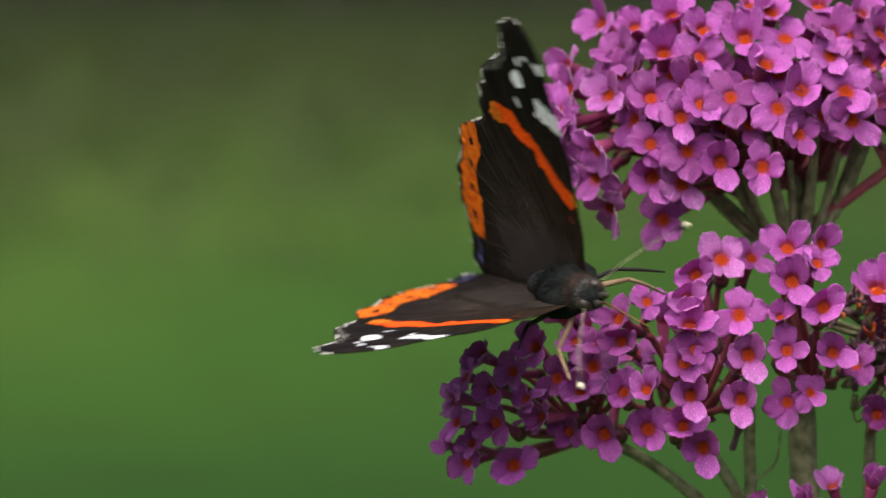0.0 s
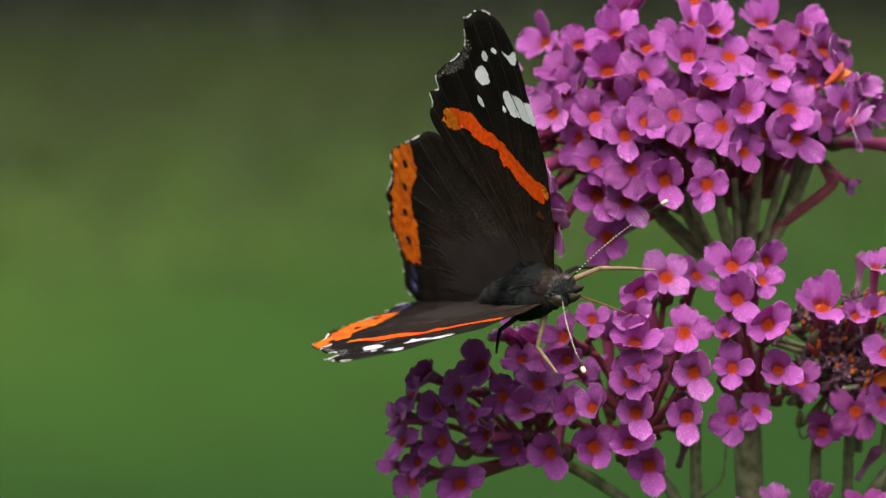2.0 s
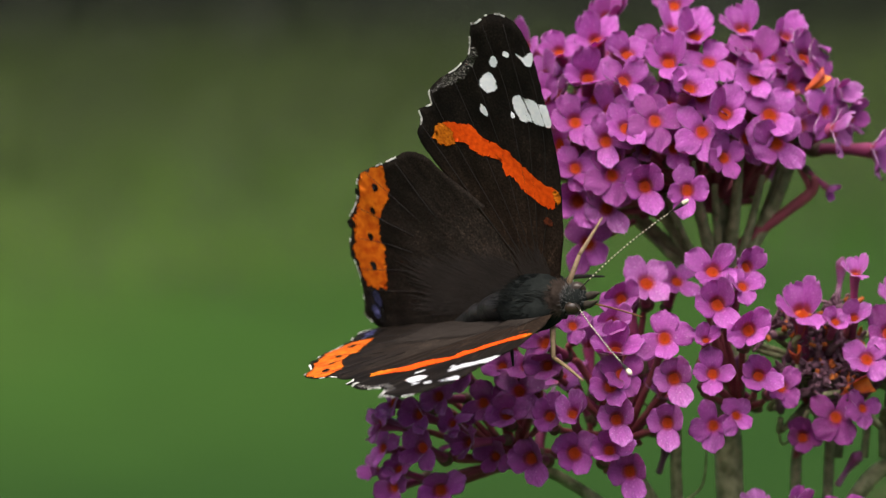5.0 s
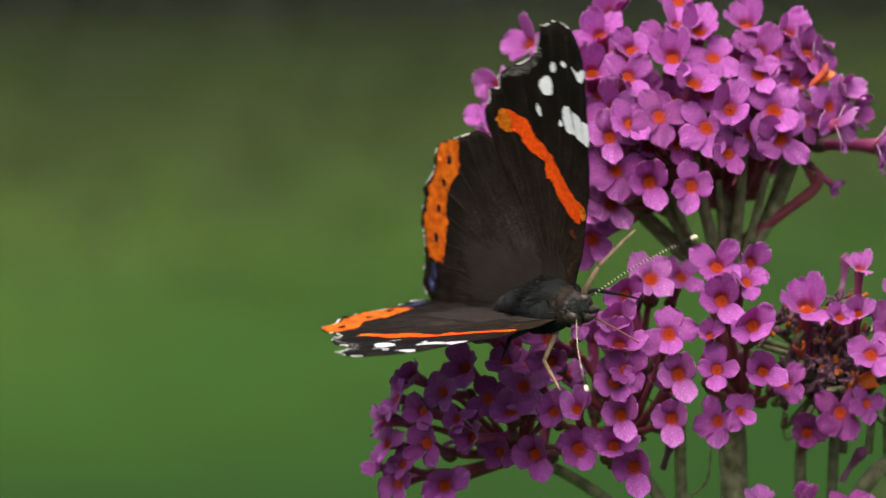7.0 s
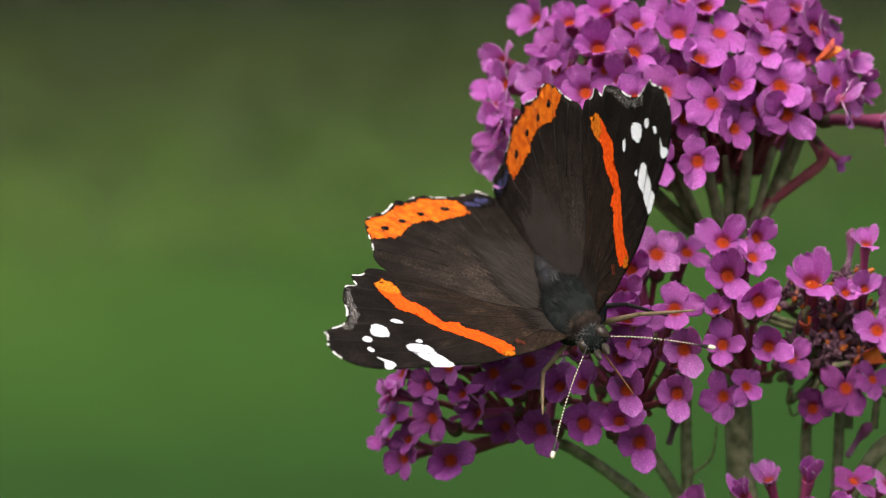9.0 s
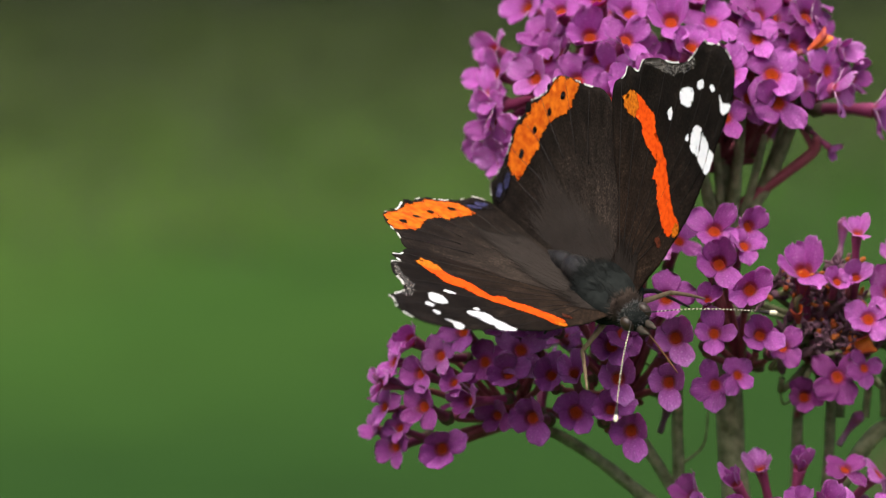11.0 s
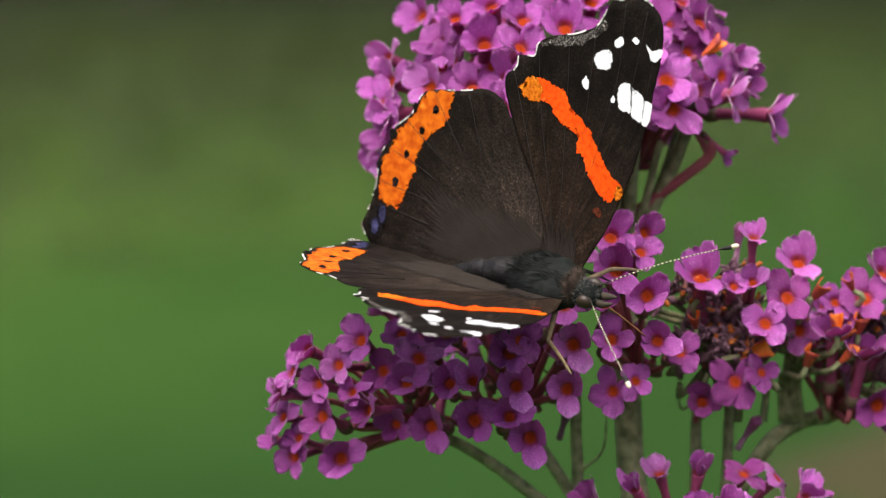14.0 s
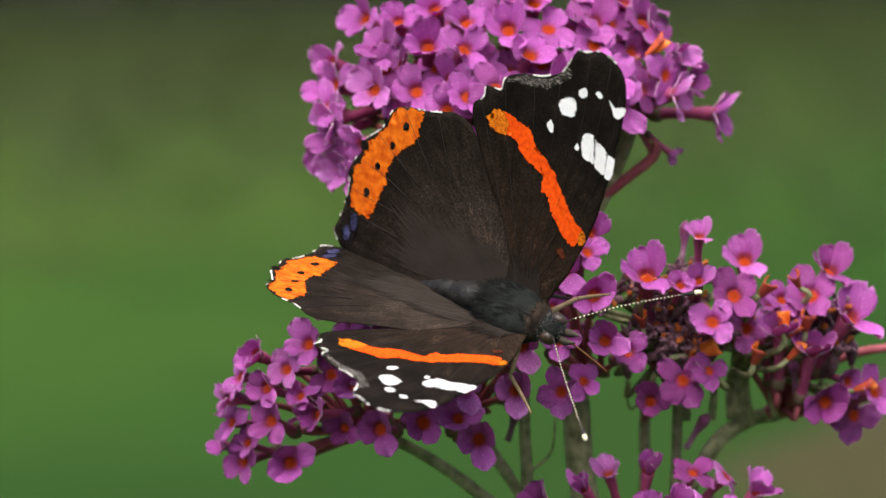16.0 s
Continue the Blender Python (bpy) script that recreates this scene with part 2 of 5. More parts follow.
# ---- helpers for building ----
def finish(bm, name, materials, smooth=True):
    bmesh.ops.recalc_face_normals(bm, faces=bm.faces)
    me = bpy.data.meshes.new(name)
    bm.to_mesh(me)
    bm.free()
    for m in materials if isinstance(materials, (list, tuple)) else [materials]:
        me.materials.append(m)
    if smooth:
        me.polygons.foreach_set("use_smooth", [True] * len(me.polygons))
    return me


def part(name, bm, material, parent, label=""):
    """Links a bmesh, or a finished mesh, as one object under parent."""
    me = bm if isinstance(bm, bpy.types.Mesh) else finish(bm, name, material)
    ob = new(name, me)
    ob.parent = parent
    if label:
        tagged(ob, label)
    return ob


def smooth_path(points, steps=6):
    """Catmull-Rom through the points."""
    p = [Vector(q) for q in points]
    p = [p[0] * 2 - p[1], *p, p[-1] * 2 - p[-2]]
    out = []
    for i in range(1, len(p) - 2):
        for k in range(steps):
            t = k / steps
            a, b, c, d = p[i - 1], p[i], p[i + 1], p[i + 2]
            out.append(0.5 * (2 * b + (c - a) * t + (2 * a - 5 * b + 4 * c - d) * t * t + (3 * b - a - 3 * c + d) * t ** 3))
    out.append(p[-2])
    return out


def sweep(bm, points, radii, sides=8, steps=6, index=0, wobble=0.0):
    """A tapered round rod through the points, closed at both ends."""
    path = smooth_path(points, steps) if steps > 1 else [Vector(q) for q in points]
    n = len(path)
    rings = []
    side = None
    for i, p in enumerate(path):
        ahead = (path[min(i + 1, n - 1)] - path[max(i - 1, 0)]).normalized()
        if side is None:
            side = ahead.orthogonal().normalized()
        side = (side - ahead * side.dot(ahead)).normalized()
        up = ahead.cross(side)
        f = i / (n - 1) * (len(radii) - 1)
        k = min(int(f), len(radii) - 2)
        r = radii[k] + (radii[k + 1] - radii[k]) * (f - k)
        ring = []
        for s in range(sides):
            a = 2 * math.pi * s / sides
            w = 1 + wobble * noise.noise(p * 400 + Vector((s * 3.1, 0, 0)))
            ring.append(bm.verts.new(p + (side * math.cos(a) + up * math.sin(a)) * r * w))
        rings.append(ring)
    faces = []
    for a, b in zip(rings, rings[1:]):
        for s in range(sides):
            faces.append(bm.faces.new((a[s], a[(s + 1) % sides], b[(s + 1) % sides], b[s])))
    faces.append(bm.faces.new(rings[0][::-1]))
    faces.append(bm.faces.new(rings[-1]))
    for f in faces:
        f.material_index = index
    return rings


MM = 0.001

# ---- ground, lawn, hedge ----
def lawn_material():
    m, n, l, b = base_material("mown_lawn", 0.9, 0.12)
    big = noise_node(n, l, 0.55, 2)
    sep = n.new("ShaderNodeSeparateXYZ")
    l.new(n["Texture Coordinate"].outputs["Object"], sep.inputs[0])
    # Tone follows position: darker near and to the right, paler further off.
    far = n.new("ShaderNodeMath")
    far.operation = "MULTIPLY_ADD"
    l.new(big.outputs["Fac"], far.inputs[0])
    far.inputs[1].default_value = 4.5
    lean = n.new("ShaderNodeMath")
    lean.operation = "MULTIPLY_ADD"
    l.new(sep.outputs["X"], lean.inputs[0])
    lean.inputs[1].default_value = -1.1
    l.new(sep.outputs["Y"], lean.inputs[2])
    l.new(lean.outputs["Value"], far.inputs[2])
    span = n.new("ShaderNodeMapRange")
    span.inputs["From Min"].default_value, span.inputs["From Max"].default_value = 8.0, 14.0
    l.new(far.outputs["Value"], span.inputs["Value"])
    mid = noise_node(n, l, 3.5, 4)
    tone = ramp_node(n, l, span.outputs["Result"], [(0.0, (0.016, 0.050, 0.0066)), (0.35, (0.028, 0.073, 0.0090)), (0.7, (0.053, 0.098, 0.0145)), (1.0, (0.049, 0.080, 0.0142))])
    k = ramp_node(n, l, mid.outputs["Fac"], [(0.3, (0.9, 0.9, 0.9)), (0.7, (1.1, 1.1, 1.1))])
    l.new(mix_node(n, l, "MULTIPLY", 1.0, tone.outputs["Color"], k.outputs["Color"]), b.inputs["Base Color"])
    bump_node(n, l, b, mid.outputs["Fac"], 0.5, 0.05)
    return m


def ground():
    bm = bmesh.new()
    rings = []
    for r in (0.0, 1.5, 4, 8, 14, 30, 80, 300, 1500):
        if r == 0:
            rings.append([bm.verts.new((0, 0, 0))])
            continue
        rings.append([bm.verts.new((r * math.cos(a), r * math.sin(a), 0)) for a in (2 * math.pi * k / 48 for k in range(48))])
    for k in range(48):
        bm.faces.new((rings[0][0], rings[1][k], rings[1][(k + 1) % 48]))
    for a, b in zip(rings[1:], rings[2:]):
        for k in range(48):
            bm.faces.new((a[k], b[k], b[(k + 1) % 48], a[(k + 1) % 48]))
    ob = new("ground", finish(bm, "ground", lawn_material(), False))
    tagged(ob, "sunlit green mown lawn reaching to a dark hedge", "lawn", kind="structure")


def soil_bed():
    bm = bmesh.new()
    top = []
    rng = random.Random(5)
    for k in range(40):
        a = 2 * math.pi * k / 40
        r = 1 + 0.12 * rng.uniform(-1, 1)
        top.append((1.40 + 0.72 * r * math.cos(a), 5.6 + 1.0 * r * math.sin(a)))
    rim = [bm.verts.new((x, y, 0.0)) for x, y in top]
    mound = [bm.verts.new((1.40 + (x - 1.40) * 0.8, 5.6 + (y - 5.6) * 0.8, 0.06 + 0.02 * rng.random())) for x, y in top]
    hub = bm.verts.new((1.40, 5.6, 0.09))
    for k in range(40):
        j = (k + 1) % 40
        bm.faces.new((rim[k], rim[j], mound[j], mound[k]))
        bm.faces.new((mound[k], mound[j], hub))
    soil = grain_material("bare_soil", (0.030, 0.030, 0.0085), (0.050, 0.045, 0.0140), 14, 0.9, 0.8, 0.02)
    ob = new("soil_bed", finish(bm, "soil_bed", soil))
    tagged(ob, "low mound of bare brown soil in the lawn", "soil", kind="structure")


def hedge():
    """A dark clipped hedge across the end of the lawn: a lumpy core clad in leaves."""
    rng = random.Random(11)
    bm = bmesh.new()
    nx, nz = 90, 14
    for y0, sgn in ((13.6, -1), (15.2, 1)):
        grid = []
        for i in range(nx + 1):
            col = []
            for j in range(nz + 1):
                x = -13 + 26 * i / nx
                z = 3.2 * j / nz
                w = noise.noise(Vector((x * 0.9, z * 0.9, y0))) * 0.06 + noise.noise(Vector((x * 3, z * 3, y0))) * 0.03
                col.append(bm.verts.new((x, y0 + sgn * w, z + (0.25 * noise.noise(Vector((x * 0.7, 0, y0))) if j == nz else 0))))
            grid.append(col)
        for i in range(nx):
            for j in range(nz):
                bm.faces.new((grid[i][j], grid[i + 1][j], grid[i + 1][j + 1], grid[i][j + 1]))
        if sgn < 0:
            front = grid
        else:
            for i in range(nx):
                bm.faces.new((front[i][nz], front[i + 1][nz], grid[i + 1][nz], grid[i][nz]))
    top = new("hedge", None)
    top.location = (0, 0, 0)
    tagged(top, "tall dark green hedge at the far end of the lawn", "hedge")
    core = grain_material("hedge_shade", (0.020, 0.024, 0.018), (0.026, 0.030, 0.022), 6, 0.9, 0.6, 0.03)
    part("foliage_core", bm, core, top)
    leaf = bmesh.new()
    for _ in range(9000):
        x, z = rng.uniform(-7, 7), 3.2 * rng.random() ** 1.3
        y = 13.45 + noise.noise(Vector((x * 0.9, z * 0.9, 13.6))) * -0.12 + rng.uniform(-0.12, 0.1)
        s = rng.uniform(0.03, 0.06)
        m = Matrix.Translation((x, y, z)) @ Euler((rng.uniform(-1.2, 1.2), rng.uniform(-1, 1), rng.uniform(0, 6.28))).to_matrix().to_4x4()
        v = [leaf.verts.new(m @ Vector(q)) for q in ((-s, 0, 0), (0, -s * 0.45, 0.006), (s, 0, 0), (0, s * 0.45, 0.006))]
        leaf.faces.new(v)
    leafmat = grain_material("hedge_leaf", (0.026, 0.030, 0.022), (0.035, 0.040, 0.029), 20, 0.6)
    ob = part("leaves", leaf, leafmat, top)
    tagged(ob, kind="stuff")
    # Added leaves, denser towards the hedge, that grade the lawn gradually into dark.
    grading_mat = grain_material("grading_leaf", (0.026, 0.040, 0.0115), (0.036, 0.053, 0.0140), 20, 0.6)
    low = bmesh.new()
    for _ in range(30000):
        x = rng.uniform(-3.2, 3.2)
        y = 7.4 + 5.9 * rng.random() ** 0.52
        s = rng.uniform(0.012, 0.026)
        z = 0.02 + 0.14 * rng.random() * max(0.06, (y - 10.5) / 2.8) ** 1.5
        m = Matrix.Translation((x, y, z)) @ Euler((rng.uniform(-0.4, 0.4), rng.uniform(-0.4, 0.4), rng.uniform(0, 6.28))).to_matrix().to_4x4()
        low.faces.new([low.verts.new(m @ Vector(q)) for q in ((-s, 0, 0), (0, -s * 0.6, 0.006), (s, 0, 0), (0, s * 0.6, 0.006))])
    grading = new("grading_leaves", finish(low, "grading_leaves", grading_mat, False))
    tagged(grading, "dark low leaves added to grade the lawn darker towards the hedge", "ground cover", kind="stuff")


ground()
soil_bed()
hedge()


# ---- the flower head ----
def lobe(bm, angle, length, width, lift, curl, rng, index=0):
    """One broad petal lobe with a wavy, slightly torn rim and real thickness."""
    nu, nv = 9, 10
    c, s = math.cos(angle), math.sin(angle)
    twist = rng.uniform(-0.22, 0.22)
    wave, lean, notch = rng.uniform(0, 6.28), rng.uniform(-0.18, 0.18), rng.uniform(0.0, 0.08)
    jag = [1 + 0.022 * math.sin(j * 1.5 + wave) + rng.uniform(-0.015, 0.012) - notch * math.exp(-((j - nv / 2) / 1.2) ** 2) for j in range(nv + 1)]
    side_jag = [[1 + rng.uniform(-0.025, 0.015) for _ in range(nu + 1)] for _ in (0, 1)]
    sheets = []
    for side in (0, 1):
        sheet = []
        for i in range(nu + 1):
            u = i / nu
            row = []
            for j in range(nv + 1):
                v = 2 * j / nv - 1
                if u < 0.6:
                    w = width * (0.42 + 0.58 * math.sin(u / 0.6 * math.pi * 0.5) ** 0.9)
                else:
                    w = width * max(0.12, 1 - ((u - 0.6) / 0.405) ** 2.6) ** 0.5
                if j in (0, nv) and 0 < i < nu:
                    w *= side_jag[j > 0][i]
                y = v * w
                start = math.sqrt(max(0.04, 0.56 ** 2 - (v * width * 0.42) ** 2))
                tip = 1 - 0.13 * v * v * u
                out = (0.56 - start) * (u - 1) + length * u * tip * (1 + (jag[j] - 1) * u ** 3)
                y += lean * u * length
                z = math.sin(lift) * length * u - curl * u * u * 0.9 + 0.20 * v * v * u + twist * v * u * 0.5
                z += 0.12 * u * math.sin(u * 6 + v * 4 + wave) + 0.16 * u ** 3 * math.sin(v * 6 + wave * 2)
                r = 0.56 + out * math.cos(lift)
                z -= side * 0.10 * (1 - 0.5 * u) + 0.42 * max(0, 1 - u * 5)
                row.append(bm.verts.new(Vector((c * r - s * y, s * r + c * y, z)) * MM))
            sheet.append(row)
        sheets.append(sheet)
    made, edge = [], []
    for side, sheet in enumerate(sheets):
        for i in range(nu):
            for j in range(nv):
                q = (sheet[i][j], sheet[i + 1][j], sheet[i + 1][j + 1], sheet[i][j + 1])
                made.append(bm.faces.new(q if side == 0 else q[::-1]))
    a, b = sheets
    rim = [(i, 0) for i in range(nu + 1)] + [(nu, j) for j in range(1, nv + 1)] + [(i, nv) for i in range(nu - 1, -1, -1)]
    for (i, j), (k, m) in zip(rim, rim[1:]):
        edge.append(bm.faces.new((a[i][j], b[i][j], b[k][m], a[k][m])))
    for f in made:
        f.material_index = index
    for f in edge:
        f.material_index = 3


TUBE_LEN = 8.0


def corolla_mesh(seed, lift, curl, spread):
    rng = random.Random(seed)
    bm = bmesh.new()
    for k in range(4):
        a = math.pi / 2 * k + rng.uniform(-0.22, 0.22)
        lobe(bm, a, 2.95 * rng.uniform(0.78, 1.16) * spread, 1.52 * rng.uniform(0.80, 1.14), lift + rng.uniform(-0.52, 0.50), curl + rng.uniform(-0.4, 0.6), rng)
    bend = rng.uniform(-0.8, 0.8)
    sweep(bm, [Vector(p) * MM for p in ((0, 0, -0.52), (0, 0, -1.2), (bend * 0.3, 0, -3.5), (bend, 0.2, -TUBE_LEN))], [0.92 * MM, 0.84 * MM, 0.62 * MM, 0.72 * MM], 9, 4, 1)
    sweep(bm, [Vector(p) * MM for p in ((bend * 0.85, 0.2, -TUBE_LEN + 1.7), (bend, 0.2, -TUBE_LEN + 0.6), (bend, 0.2, -TUBE_LEN - 0.4))], [0.80 * MM, 0.95 * MM, 0.4 * MM], 8, 2, 2)
    return finish(bm, "corolla", (PETAL, TUBE, CALYX, PETAL_RIM_GLINT))


def throat_mesh():
    bm = bmesh.new()
    rings = [[bm.verts.new(Vector((r * math.cos(a), r * math.sin(a), z)) * MM) for a in (2 * math.pi * k / 12 for k in range(12))]
             for r, z in ((0.76, -0.28), (0.60, -0.30), (0.42, -0.36), (0.2, -0.42))]
    for a, b in zip(rings, rings[1:]):
        for k in range(12):
            bm.faces.new((a[k], a[(k + 1) % 12], b[(k + 1) % 12], b[k]))
    bm.faces.new(rings[-1])
    return finish(bm, "throat", THROAT)


def bud_mesh():
    bm = bmesh.new()
    sweep(bm, [(0, 0, 1.6 * MM), (0, 0, 0.6 * MM), (0, 0, -0.6 * MM), (0, 0, -3 * MM), (0.2 * MM, 0, -6 * MM)], [0.35 * MM, 1.15 * MM, 1.0 * MM, 0.5 * MM, 0.6 * MM], 8, 4, 0)
    return finish(bm, "bud", (PETAL_OLD,))


def withered_mesh(seed):
    """A shrivelled floret: a crumpled brown cup with curled shreds."""
    rng = random.Random(seed)
    bm = bmesh.new()
    sweep(bm, [(0, 0, 0.8 * MM), (0.2 * MM, 0.1 * MM, -1 * MM), (-0.2 * MM, 0, -3 * MM), (0, 0, -6 * MM)], [0.95 * MM, 0.6 * MM, 0.8 * MM, 0.5 * MM], 8, 4, 0, 0.9)
    for k in range(5):
        a = k * 1.256 + rng.uniform(-0.4, 0.4)
        d = Vector((math.cos(a), math.sin(a), 0))
        o = d * 0.7 * MM + Vector((0, 0, 0.6 * MM))
        sweep(bm, [o, o + d * 0.9 * MM + Vector((0, 0, 0.8 * MM)), o + d * rng.uniform(0.4, 1.6) * MM + Vector((rng.uniform(-0.6, 0.6) * MM, rng.uniform(-0.6, 0.6) * MM, rng.uniform(0.8, 2.0) * MM))],
              [0.45 * MM, 0.35 * MM, 0.12 * MM], 5, 3, k % 2)
    return finish(bm, "withered", (WITHER, WITHER_RUST if seed % 2 else WITHER))


def torn_tube_mesh(seed):
    """A split corolla tube that shows its amber inside."""
    rng = random.Random(seed)
    bm = bmesh.new()
    sheets = []
    for side in (0, 1):
        rows = []
        for i in range(7):
            u = i / 6
            row = []
            for k in range(11):
                a = -2.3 + 4.6 * k / 10
                r = 0.34 + 0.75 * u ** 0.8 - side * 0.10
                z = -3.4 + 3.4 * u + (0.35 * math.sin(k * 0.9 + seed) + rng.uniform(-0.1, 0.1) if i == 6 else 0)
                row.append(bm.verts.new(Vector((r * math.cos(a) + 0.5 * u * u, r * math.sin(a), z)) * MM))
            rows.append(row)
        sheets.append(rows)
        for p, q in zip(rows, rows[1:]):
            for k in range(10):
                f = bm.faces.new((p[k], p[k + 1], q[k + 1], q[k]))
                f.material_index = side
    a, b = sheets
    rim = [(i, 0) for i in range(7)] + [(6, k) for k in range(1, 11)] + [(i, 10) for i in range(5, -1, -1)]
    for (i, j), (k, m) in zip(rim, rim[1:]):
        bm.faces.new((a[i][j], b[i][j], b[k][m], a[k][m]))
    return finish(bm, "torn_tube", (AMBER_OUTSIDE, AMBER_INSIDE))


TORN = [torn_tube_mesh(k) for k in range(3)]
OPEN = [corolla_mesh(k, 0.12 + 0.065 * k, 0.25, 1.0 + 0.03 * (k % 3)) for k in range(9)]
CUPPED = [corolla_mesh(20 + k, 0.75 + 0.12 * k, 0.2, 1.05) for k in range(4)]
SWEPT = [corolla_mesh(30 + k, -0.15, 1.1, 1.0) for k in range(2)]
THROAT_ME, BUD_ME = throat_mesh(), bud_mesh()
WITHERED = [withered_mesh(k) for k in range(4)]

plant = new("butterfly_bush")
plant.location = FOCUS
tagged(plant, "flowering butterfly bush stem with dense magenta florets", "flower")

